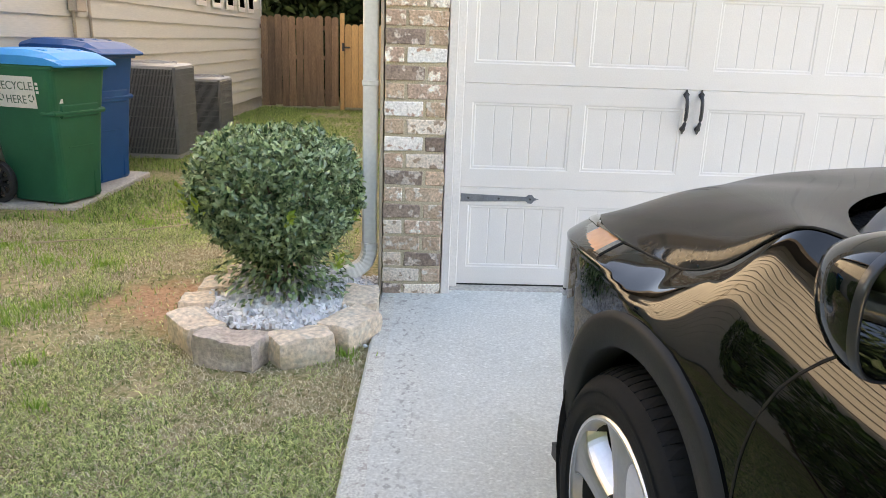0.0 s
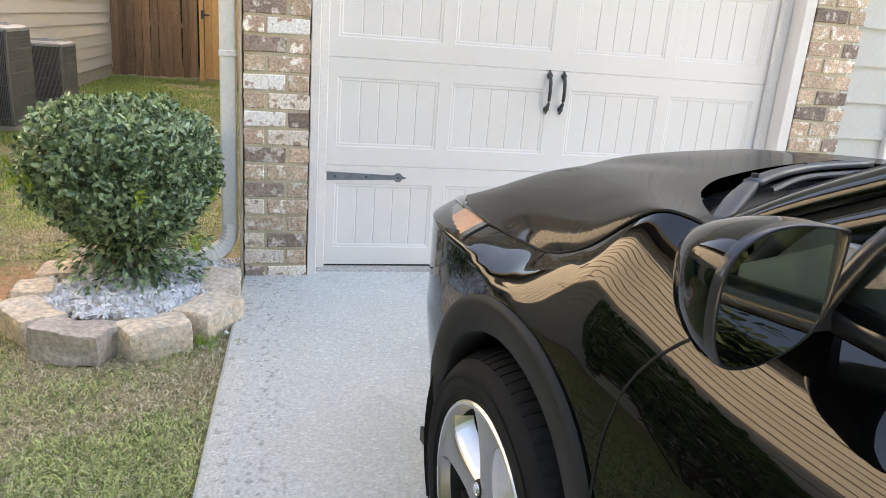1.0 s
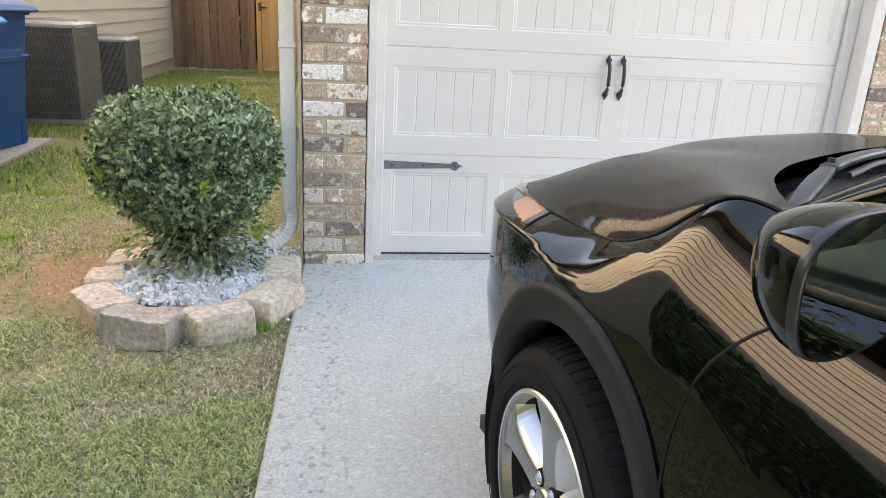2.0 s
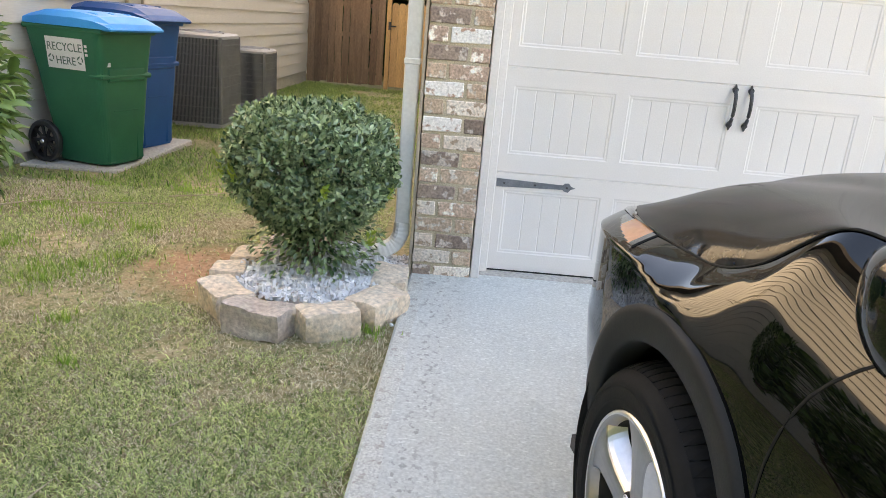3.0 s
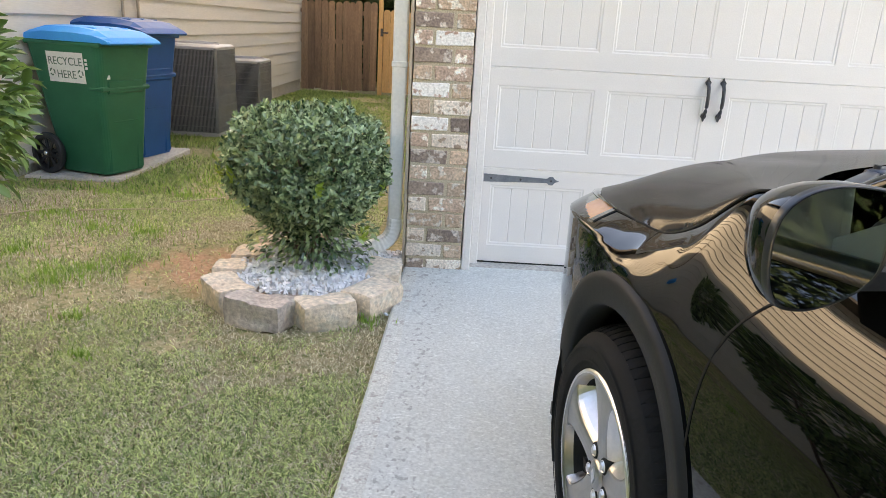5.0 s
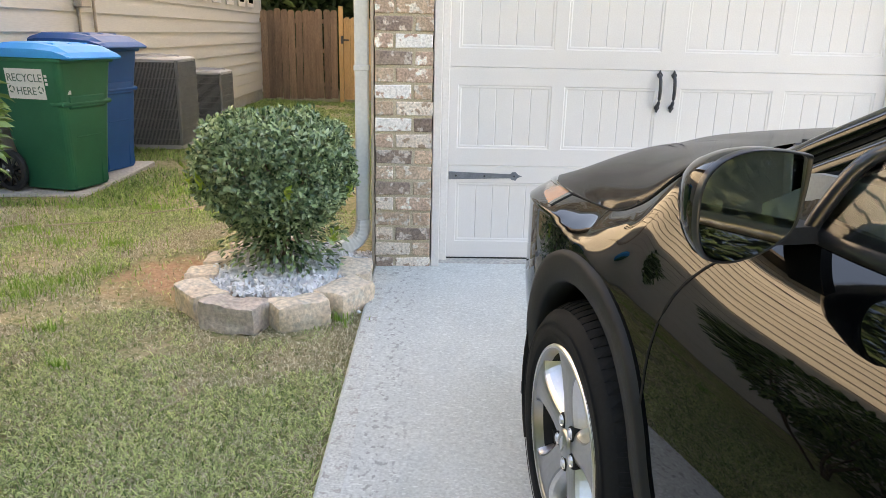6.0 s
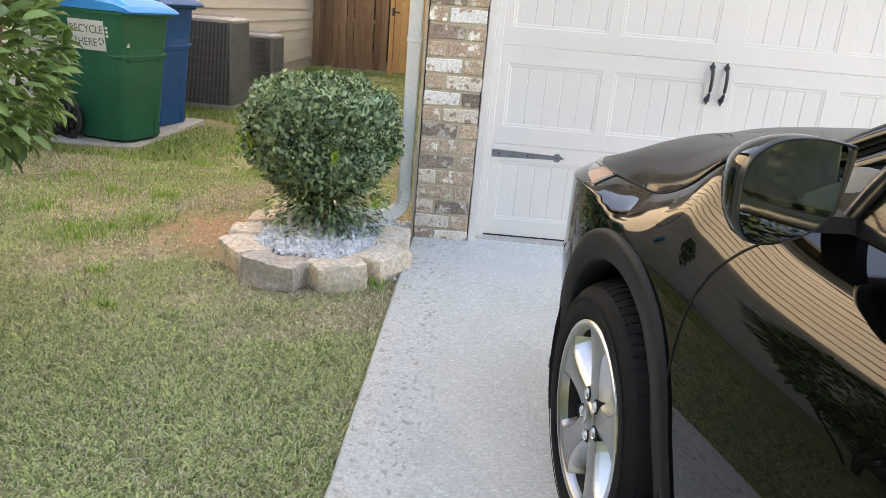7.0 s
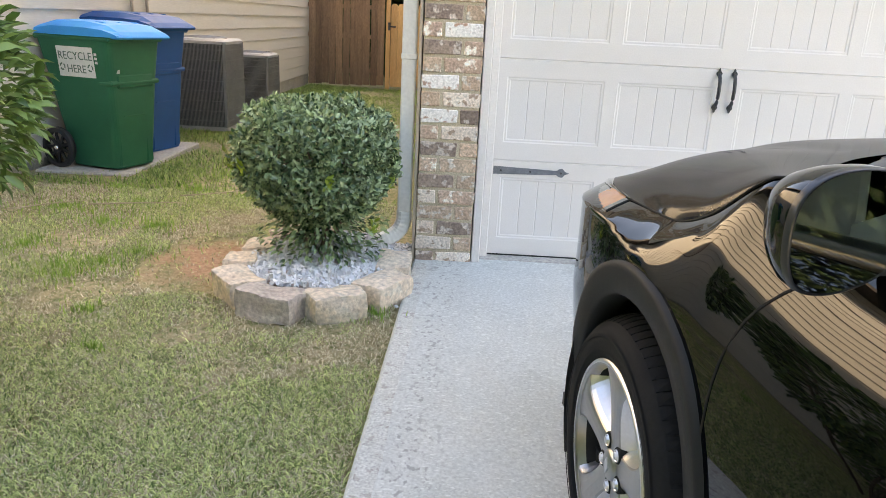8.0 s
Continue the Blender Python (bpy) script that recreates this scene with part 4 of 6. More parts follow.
# ---- condensers ----
def build_ac(x0, x1, y0, y1, z0, z1, label):
    a = thing("air_conditioner", pose((x0 + x1) / 2, (y0 + y1) / 2, z0), label, "air conditioner", "outdoor condensers")
    hx, hy, h = (x1 - x0) / 2, (y1 - y0) / 2, z1 - z0
    part("core", loft([rounded(hx - 0.02, hy - 0.02, 0.05, 0.03), rounded(hx - 0.02, hy - 0.02, 0.05, h - 0.04)]), M_BLACK, a)
    part("base_pan", loft([rounded(hx, hy, 0.06, 0.0), rounded(hx, hy, 0.06, 0.045)]), M_AC_TOP, a)
    bm = loft([rounded(hx, hy, 0.06, h - 0.05), rounded(hx, hy, 0.06, h - 0.02), rounded(hx - 0.03, hy - 0.03, 0.06, h)])
    part("top_cover", bm, M_AC_TOP, a, "pale steel top cover")
    g = bmesh.new()
    for r in (0.08, 0.14, 0.20, 0.26):
        tube([(r * math.cos(t), r * math.sin(t), h + 0.03 - r * 0.06) for t in np.linspace(0, 2 * math.pi, 25)], 0.004, 5, g)
    for k in range(8):
        t = 2 * math.pi * k / 8
        tube([(0.04 * math.cos(t), 0.04 * math.sin(t), h + 0.03), (0.27 * math.cos(t), 0.27 * math.sin(t), h + 0.005)], 0.004, 5, g)
    part("fan_grille", g, M_AC_TOP, a)
    for cx in (-1, 1):
        for cy in (-1, 1):
            part("corner_post", box(cx * hx - 0.035 if cx > 0 else cx * hx, cx * hx if cx > 0 else cx * hx + 0.035, cy * hy - 0.035 if cy > 0 else cy * hy, cy * hy if cy > 0 else cy * hy + 0.035, 0.04, h - 0.03, 0.008), M_AC, a)
    lv = bmesh.new()                                    # wire guard: close uprights and a few rows
    n = int(hx * 2 / 0.016)
    for i in range(n):
        x = -hx + 0.03 + (2 * hx - 0.06) * i / (n - 1)
        for y in (-hy, hy):
            box(x - 0.0035, x + 0.0035, y - 0.004, y + 0.004, 0.045, h - 0.05, 0, lv)
    n = int(hy * 2 / 0.016)
    for i in range(n):
        y = -hy + 0.03 + (2 * hy - 0.06) * i / (n - 1)
        for x in (-hx, hx):
            box(x - 0.004, x + 0.004, y - 0.0035, y + 0.0035, 0.045, h - 0.05, 0, lv)
    part("louvre_guard", lv, M_AC, a)
    rw = bmesh.new()
    for k in range(1, 9):
        z = h * k / 9
        for y in (-hy, hy):
            box(-hx + 0.01, hx - 0.01, y - 0.007, y + 0.007, z - 0.003, z + 0.003, 0, rw)
        for x in (-hx, hx):
            box(x - 0.007, x + 0.007, -hy + 0.01, hy - 0.01, z - 0.003, z + 0.003, 0, rw)
    part("guard_wire", rw, M_AC, a)


build_ac(-3.50, -2.80, 4.25, 4.93, -0.07, 0.93, "tall grey louvred air conditioner condenser by the siding")
build_ac(-3.50, -2.92, 6.45, 7.10, -0.10, 0.68, "lower grey louvred air conditioner condenser behind the first")


# ---- trees ----
def build_tree(x, y, h, r, seed, n=7000, label="tall dark green tree behind the fence", trunk=0.14, low=0.05, leaf=0.36):
    rng = random.Random(seed)
    t = thing("tree", pose(x, y, ground_z(x, y) - 0.05), label, "tree", "background trees")
    part("trunk", tube(spline([(0, 0, 0), (0.1, 0.05, h * 0.3), (-0.1, 0.1, h * 0.65), (0, 0, h * 0.95)], 10), trunk, 8, r_end=0.03), M_BARK, t, smooth=True)
    clumps = []
    for k in range(34):
        a, z = rng.uniform(0, 6.28), h * rng.uniform(low, 0.98)
        rr = r * (1.15 - 0.75 * abs(z / h - 0.45)) * rng.uniform(0.45, 1.0)
        tip = Vector((rr * math.cos(a), rr * math.sin(a), z + rng.uniform(-0.2, 0.5)))
        part("limb", tube([(0, 0, z * 0.9), tip * 0.5 + Vector((0, 0, z * 0.47)), tip], 0.035, 5, r_end=0.012), M_BARK, t)
        clumps.append((tip, rng.uniform(0.35, 0.8) * r * 0.45))
    leaves = []
    for k in range(n):
        c, cr = clumps[k % len(clumps)]
        q = Vector((rng.gauss(0, 1), rng.gauss(0, 1), rng.gauss(0, 0.9)))
        p = c + q * cr * 0.75
        way = Vector((rng.gauss(0, 1), rng.gauss(0, 1), rng.gauss(-0.2, .6))).normalized()
        up = way.orthogonal().normalized()
        l = leaf * rng.uniform(0.6, 1.2)
        leaves.append(flat_card(rng, p, way, up, l, l * 0.5))
    ob = new("crown", leaf_mesh("crown", leaves, M_LEAF_FAR))
    ob.parent = t


for i, (x, y, h, r) in enumerate(((-5.2, 17.0, 5.2, 2.4), (-2.9, 16.5, 5.6, 2.5), (-0.6, 17.5, 5.0, 2.4), (-7.5, 19, 6, 2.6), (-4.0, 20, 6, 2.8), (-1.6, 20.5, 6, 2.8))):
    build_tree(x, y, h, r, 40 + i)
for i, (x, y, h, r) in enumerate(((-9.0, -19, 7.5, 3.2), (-4.6, -21, 8.5, 3.4), (-0.5, -20, 7.0, 3.0), (4.2, -22, 8.0, 3.4), (-14, -17, 8.0, 3.4), (9.5, -21, 8, 3.4), (-7.5, -9.0, 6.5, 2.6), (-10.5, -7.0, 7.0, 2.8), (-6.5, -13.0, 7.5, 3.0), (2.6, -17, 9.0, 3.4), (6.6, -17.5, 9.5, 3.4), (-4.4, -11.5, 8.0, 3.0), (-2.4, -13.5, 8.5, 3.0))):
    build_tree(x, y, h, r, 70 + i, label="leafy green tree across the street")
bm = box(-60, 60, -15.5, -10.5, -0.36, -0.252, 0.02)
solo("road", bm, M_ASPHALT, "asphalt street in front of the houses", "road", "structure")


# ---- litter ----
for pts, r in (([(-2.55, 0.62), (-2.30, 0.66), (-2.02, 0.80)], 0.006), ([(-2.95, 0.40), (-2.75, 0.55), (-2.62, 0.72)], 0.005), ([(-2.1, 1.0), (-1.85, 1.12), (-1.70, 1.35)], 0.005), ([(-1.02, -1.72), (-0.97, -1.66)], 0.003), ([(-1.25, -2.1), (-1.22, -2.03)], 0.003)):
    ctl = [(x, y, ground_z(x, y) + 0.006 + 0.012 * (i % 2)) for i, (x, y) in enumerate(pts)]
    solo("twig", tube(spline(ctl, 9), r, 6, r_end=r * 0.5), M_STRAWBARK, "dry pale twig lying on the lawn", "twig", smooth=True)
rng_l = random.Random(3)
for k in range(7):
    x, y = rng_l.uniform(-0.47, -0.40), rng_l.uniform(-0.95, -0.6)
    bm = box(-0.012, 0.012, -0.008, 0.008, 0, 0.010, 0.003)
    solo("pebble", bm, M_PEBBLE, "stray white pebble in the grass by the planter", "pebble", group="stray pebbles", m=pose(x, y, ground_z(x, y) - 0.012, 0, 0, rng_l.uniform(0, 180)))


# ---- car ----
# axes of the car: u forwards from the front axle, v to the near side from the wheel's face, w up from the drive
CAR = Matrix.Translation((0.214, -2.454, -0.046)) @ Matrix.Rotation(radians(9.5), 4, "Z")


def P(u, v, w):
    return Vector((-v, u, w))


HALF = 0.885                                           # half width: the centre plane lies at v = -HALF
HUB, TYRE_R, ARCH_IN = 0.342, 0.342, 0.374
ARCH_U, ARCH_C = -0.025, 0.375                         # centre of the arch, a little behind and above the hub
# plan of the body side: distance along it, u, v
PLAN = [(0.90, -0.885), (0.885, -0.62), (0.845, -0.40), (0.77, -0.235), (0.66, -0.126), (0.52, -0.060), (0.36, -0.020), (0.18, -0.003), (0.0, 0.0), (-0.2, -0.002), (-0.45, -0.006), (-0.75, -0.008), (-1.1, -0.008), (-1.6, -0.008), (-2.1, -0.008), (-2.6, -0.005), (-3.0, -0.04), (-3.3, -0.15), (-3.42, -0.4), (-3.45, -0.885)]
# upper edge of the side by u: inset and height
EDGE = [(0.95, 0.05, 0.80), (0.772, 0.06, 0.842), (0.597, 0.065, 0.878), (0.411, 0.071, 0.902), (0.23, 0.075, 0.915), (0.099, 0.082, 0.918), (-0.014, 0.085, 0.929), (-0.127, 0.090, 0.976), (-0.244, 0.118, 1.068), (-0.307, 0.141, 1.074), (-0.40, 0.148, 1.055), (-0.55, 0.15, 1.032), (-0.8, 0.15, 1.030), (-1.6, 0.15, 1.05), (-2.4, 0.14, 1.08), (-3.0, 0.12, 1.10), (-3.45, 0.12, 1.08)]
LAMP_U, LAMP_END, LAMP_W = 0.23, 0.50, 0.884           # rear corner, front end and lower edge of the headlamp


def lerp_rows(rows, u):
    if u >= rows[0][0]:
        return rows[0][1:]
    for a, b in zip(rows, rows[1:]):
        if u >= b[0]:
            i = rows.index(a)
            z, e = rows[max(i - 1, 0)], rows[min(i + 2, len(rows) - 1)]
            h = b[0] - a[0]
            t = (u - a[0]) / h
            out = []
            for k in range(1, len(a)):
                m0 = (b[k] - z[k]) / (b[0] - z[0]) * h
                m1 = (e[k] - a[k]) / (e[0] - a[0]) * h
                out.append((2 * t ** 3 - 3 * t * t + 1) * a[k] + (t ** 3 - 2 * t * t + t) * m0 + (3 * t * t - 2 * t ** 3) * b[k] + (t ** 3 - t * t) * m1)
            return out
    return rows[-1][1:]


def side_profile(u, plan_v):
    """Keys (inset, height) up the body side."""
    ins, top = lerp_rows(EDGE, u)
    front = max(0.0, min(1.0, (u - 0.3) / 0.4))
    k = max(0.0, min(1.0, (u + 0.36) / 0.36))
    k = k * k * (3 - 2 * k)
    lead = max(0.0, min(1.0, (u - 0.02) / 0.16))
    x0, p = 0.75 * k + 0.12 * lead, 3.0 - 1.8 * k                     # ahead of the door the shoulder turns in late and sharply
    w0 = 0.60
    keys = [(0.10 + 0.20 * front, 0.19), (0.045 + 0.14 * front, 0.30), (0.012 + 0.03 * front, 0.45), (0.001, w0)]
    for x in (0.2, 0.4, 0.5, 0.6, 0.66, 0.72, 0.77, 0.80, 0.83, 0.87, 0.90, 0.93, 0.96, 1.0):
        keys.append((ins * max(0.0, (x - x0) / (1 - x0)) ** p + 0.001, w0 + (top - w0) * x))
    return keys


def side_grid():
    plan = spline([(u, v, 0) for u, v in PLAN], 300)
    rows = []
    for p in plan:
        keys = side_profile(p.x, p.y)
        prof = spline([(k[0], k[1], 0) for k in keys], 73)
        nose = max(0.0, (p.x - 0.55) / 0.35)
        rows.append([(p.x - 0.55 * nose * q.x, p.y - q.x * (1 - 0.6 * min(1.0, nose)), q.y) for q in prof])
    return rows


TOP_EDGE = []


def front_edge(v):
    """u and height of the nose's upper edge at v."""
    if not TOP_EDGE:
        for p in spline([(a, b, 0) for a, b in PLAN], 300):
            if p.x > LAMP_U - 0.01:
                ins, top = lerp_rows(EDGE, p.x)
                nose = max(0.0, (p.x - 0.55) / 0.35)
                TOP_EDGE.append((p.y - ins * (1 - 0.6 * min(1.0, nose)), p.x - 0.55 * nose * ins, top))
        TOP_EDGE.sort()
    e = TOP_EDGE
    if v <= e[0][0]:
        return e[0][1:]
    for a, b in zip(e, e[1:]):
        if v <= b[0]:
            k = (v - a[0]) / max(1e-6, b[0] - a[0])
            return a[1] + (b[1] - a[1]) * k, a[2] + (b[2] - a[2]) * k
    return LAMP_U, 0.915


# rear edge of the bonnet: minus the share from seam to centre, u
HOOD_REAR = [(0.0, -0.370), (-0.03, -0.345), (-0.065, -0.305), (-0.11, -0.245), (-0.16, -0.185), (-0.25, -0.105), (-0.42, -0.015), (-0.735, 0.070), (-1.0, 0.095)]


def nose_gap(t):
    """How far behind the nose's edge the bonnet begins."""
    return 0.13 * (1 - math.exp(-t / 0.10))


def hood_point(s, t):
    """s from the front edge to the cowl, t from the seam to the centre."""
    uf, front_w = front_edge(-0.081 + (-HALF + 0.081) * t)
    uf -= nose_gap(t)
    front_w += 0.10 * nose_gap(t)
    ur = lerp_rows(HOOD_REAR, -t)[0]
    u = uf + (ur - uf) * s
    us = LAMP_U + (-0.370 - LAMP_U) * s
    ins, ws = lerp_rows(EDGE, us)
    vs = -ins
    v = vs + (-HALF - vs) * t
    crown = 1.042 + 0.022 * s - (1.042 - front_w) * (1 - s) ** 4.0
    crown += 0.018 * (t ** 2) * s - 0.010 * math.exp(-((t - 0.42) / 0.1) ** 2) * math.sin(math.pi * min(1, s * 1.1))
    f = 1 - math.exp(-t / (0.125 + 0.10 * (1 - s)))
    w = ws - 0.002 + (crown - ws + 0.002) * f
    return u, v, w


def mirror_v(v):
    return -2 * HALF - v


def grid_bm(rows, keep=None, both=True):
    bm = bmesh.new()
    for side in ((0, 1) if both else (0,)):
        vs = {}
        def vert(i, j):
            if (i, j) not in vs:
                u, v, w = rows[i][j]
                vs[(i, j)] = bm.verts.new(P(u, mirror_v(v) if side else v, w))
            return vs[(i, j)]
        for i in range(len(rows) - 1):
            for j in range(len(rows[0]) - 1):
                c = [sum(rows[a][b][k] for a, b in ((i, j), (i + 1, j), (i, j + 1), (i + 1, j + 1))) / 4 for k in range(3)]
                if keep is None or keep(*c):
                    q = (vert(i, j), vert(i + 1, j), vert(i + 1, j + 1), vert(i, j + 1))
                    try:
                        bm.faces.new(q)
                    except ValueError:
                        pass
    bmesh.ops.remove_doubles(bm, verts=bm.verts[:], dist=0.0002)
    return bm


PLAN_LINE = spline([(a, b, 0) for a, b in PLAN], 300)


def plan_at(u):
    for a, b in zip(PLAN_LINE, PLAN_LINE[1:]):
        if a.x >= u >= b.x:
            return a.y + (b.y - a.y) * (a.x - u) / max(1e-6, a.x - b.x)
    return PLAN_LINE[-1].y


def inset_at(u, w):
    prof = spline([(k[0], k[1], 0) for k in side_profile(u, 0)], 73)
    for a, b in zip(prof, prof[1:]):
        if a.y <= w <= b.y:
            return a.x + (b.x - a.x) * (w - a.y) / max(1e-6, b.y - a.y)
    return prof[-1].x if w > prof[-1].y else prof[0].x


def side_at(u, w):
    """The point of the near side at u and height w."""
    return plan_at(u) - inset_at(u, w)


def lamp_patch(u0, u1, w0):
    """The body side between u0 and u1 from w0 up to the bonnet's edge."""
    rows = []
    for i in range(13):
        u = u0 + (u1 - u0) * i / 12
        top, nose, row = lerp_rows(EDGE, u)[1], max(0.0, (u - 0.55) / 0.35), []
        for j in range(9):
            w = w0 + (top - w0) * j / 8
            q = inset_at(u, w)
            row.append((u - 0.55 * nose * q, plan_at(u) - q * (1 - 0.6 * min(1.0, nose)), w))
        rows.append(row)
    return rows


def arch_r(a):
    """Outer radius of the arch cladding at an angle from straight ahead."""
    return max(0.405, 0.458 - 0.05 * ((a - 95) / 59) ** 2)


def in_arch(u, w):
    for cu in (ARCH_U, ARCH_U - 2.61):
        d = math.hypot(u - cu, w - ARCH_C)
        if d < 0.47 and d < arch_r(math.degrees(math.atan2(w - ARCH_C, u - cu)) % 360 if w > ARCH_C - 0.3 else 200) - 0.035:
            return True
    return False


def door_line(w):
    """Where the front door begins, by height."""
    return lerp_rows([(1.05, -0.60), (1.01, -0.53), (0.98, -0.475), (0.95, -0.436), (0.90, -0.393), (0.85, -0.368), (0.75, -0.350), (0.65, -0.352), (0.20, -0.352)], w)[0]


def build_car():
    car = thing("car", CAR, "glossy black crossover car with grey wheel-arch cladding on the driveway", "car")
    rows = side_grid()
    low = 0.30
    def fender(u, v, w):
        return not in_arch(u, w) and w >= low and door_line(w) < u < 0.66 and not (LAMP_END > u > LAMP_U and w > LAMP_W)
    def bumper(u, v, w):
        return not in_arch(u, w) and w >= low and u >= 0.66
    def front_door(u, v, w):
        return not in_arch(u, w) and w >= low and -1.52 < u <= door_line(w)
    def rear(u, v, w):
        return not in_arch(u, w) and w >= low and u <= -1.52
    for nm, fn, mt, lb in (("fender", fender, M_PAINT, "glossy black front fender"), ("bumper", bumper, M_PAINT, ""), ("door", front_door, M_PAINT, "glossy black front door"), ("rear_body", rear, M_PAINT, ""), ("lower_cladding", lambda u, v, w: w < low and not in_arch(u, w), M_CLAD, "grey-black plastic lower cladding")):
        for near in (True, False):
            bm = grid_bm(rows, fn, False)
            if not near:
                for q in bm.verts:
                    q.co.x = 2 * HALF - q.co.x
            part(nm, bm, mt, car, lb, smooth=True)
    for near in (True, False):
        for nm, u0, u1, mt, lb in (("headlight", LAMP_U, 0.262, M_LAMP, "smoked headlight"), ("side_marker", 0.262, 0.41, M_AMBER, "amber side marker lens"), ("lamp_tip", 0.41, LAMP_END, M_LAMP, "")):
            bm = grid_bm(lamp_patch(u0, u1, LAMP_W - 0.003), None, False)
            if not near:
                for q in bm.verts:
                    q.co.x = 2 * HALF - q.co.x
            part(nm, bm, mt, car, lb, smooth=True)
    # bonnet
    hood = [[hood_point(i / 60, (j / 60) ** 1.8) for j in range(61)] for i in range(61)]
    part("bonnet", grid_bm(hood), M_DUSTY, car, "glossy black bonnet with fine dust", smooth=True)
    # top of the lamps and the nose panel, between the nose's edge and the bonnet
    for near in (True, False):
        for nm, t0, t1, mt, lb in (("lamp_top", 0.0, 0.36, M_LAMP, "smoked lamp top"), ("nose_panel", 0.36, 1.0, M_PAINT, "")):
            rows2 = []
            for i in range(13):
                t = t0 + (t1 - t0) * i / 12
                uf, wf = front_edge(-0.081 + (-HALF + 0.081) * t)
                hu, hv, hw = hood_point(0.0, t)
                rows2.append([(uf + (hu - uf) * k / 4, hv, wf + (hw - 0.004 - wf) * (k / 4) + 0.006 * math.sin(math.pi * k / 4)) for k in range(5)])
            bm = grid_bm(rows2, None, False)
            if not near:
                for q in bm.verts:
                    q.co.x = 2 * HALF - q.co.x
            part(nm, bm, mt, car, lb, smooth=True)
    # seams
    seam = bmesh.new()
    tube([P(a, b, c + 0.001) for a, b, c in [hood[i][0] for i in range(0, 61, 2)]], 0.0026, 6, seam)
    part("bonnet_seam", seam, M_SEAM, car)
    pts = []
    for k in range(24):
        w = 0.31 + 0.71 * k / 23
        u = door_line(w)
        pts.append(P(u, side_at(u, w) - 0.0005, w))
    part("door_seam", tube(pts, 0.0032, 6), M_SEAM, car)
    pts = [P(LAMP_U, side_at(LAMP_U, LAMP_W + 0.030 * k / 6) + 0.0005, LAMP_W + 0.030 * k / 6) for k in range(7)]
    part("lamp_seam", tube(pts, 0.003, 6), M_SEAM, car)
    # arch cladding: a band that follows the opening and turns in to the well
    for cu in (ARCH_U, ARCH_U - 2.61):
        rings = []
        for k in range(49):
            deg = (-8 if cu > -1 else -28) + (216 if cu > -1 else 236) * k / 48
            out, ca, sa = arch_r(deg), math.cos(radians(deg)), math.sin(radians(deg))
            ring = []
            for r, lift in ((out - 0.082, -0.06), (out - 0.078, -0.004), (out - 0.072, 0.004), (out - 0.018, 0.012), (out - 0.004, 0.010), (out, -0.004)):
                u, w = cu + ca * r, ARCH_C + sa * r
                w2 = max(w, 0.20)
                vv = side_at(u, max(0.25, min(w2, 0.80))) if cu > -1 else -0.012
                ring.append(P(u, vv + lift, w2))
            rings.append(ring)
        for near in (True, False):
            bm = loft(rings, close=False, cap=False)
            if not near:
                for q in bm.verts:
                    q.co.x = 2 * HALF - q.co.x
            part("arch_cladding", bm, M_CLAD, car, "grey-black plastic wheel-arch cladding", smooth=True)
            bm = loft([[P(cu + math.cos(radians(a)) * ARCH_IN, v, ARCH_C + math.sin(radians(a)) * ARCH_IN) for a in range(-30, 211, 8)] for v in (-0.01, -0.26)], close=False, cap=False)
            bm.faces.new([bm.verts.new(P(cu + math.cos(radians(a)) * ARCH_IN, -0.26, ARCH_C + math.sin(radians(a)) * ARCH_IN)) for a in range(-30, 211, 8)])
            if not near:
                for q in bm.verts:
                    q.co.x = 2 * HALF - q.co.x
            part("wheel_well", bm, M_WELL_SHADE, car)
    # flap ahead of the wheel
    bm = loft([[P(u, v, w) for u, v in ((0.335 - d, -0.06), (0.335 - d, -0.034 - d), (0.348, -0.028 - d), (0.375 - d, -0.036 - d), (0.38 - d, -0.06))] for w, d in ((0.36, 0.0), (0.325, 0.0), (0.30, 0.004), (0.29, 0.012))])
    part("spat", bm, M_CLAD, car, smooth=True)
    bm = box(-0.17, 0.0, -0.006, 0.006, 0, 0.22, 0.004)
    part("mud_flap", bm, M_BLACK, car, m=Matrix.Translation(P(-0.365, -0.185, 0.13)))
    for u, v, turn in ((0, -0.005, 0), (-2.61, -0.005, 20), (0, mirror_v(-0.005), 40), (-2.61, mirror_v(-0.005), 70)):
        build_wheel(car, u, v, turn, v > -0.5)
    build_cabin(car)
    build_wing_mirror(car)
    build_wipers(car)


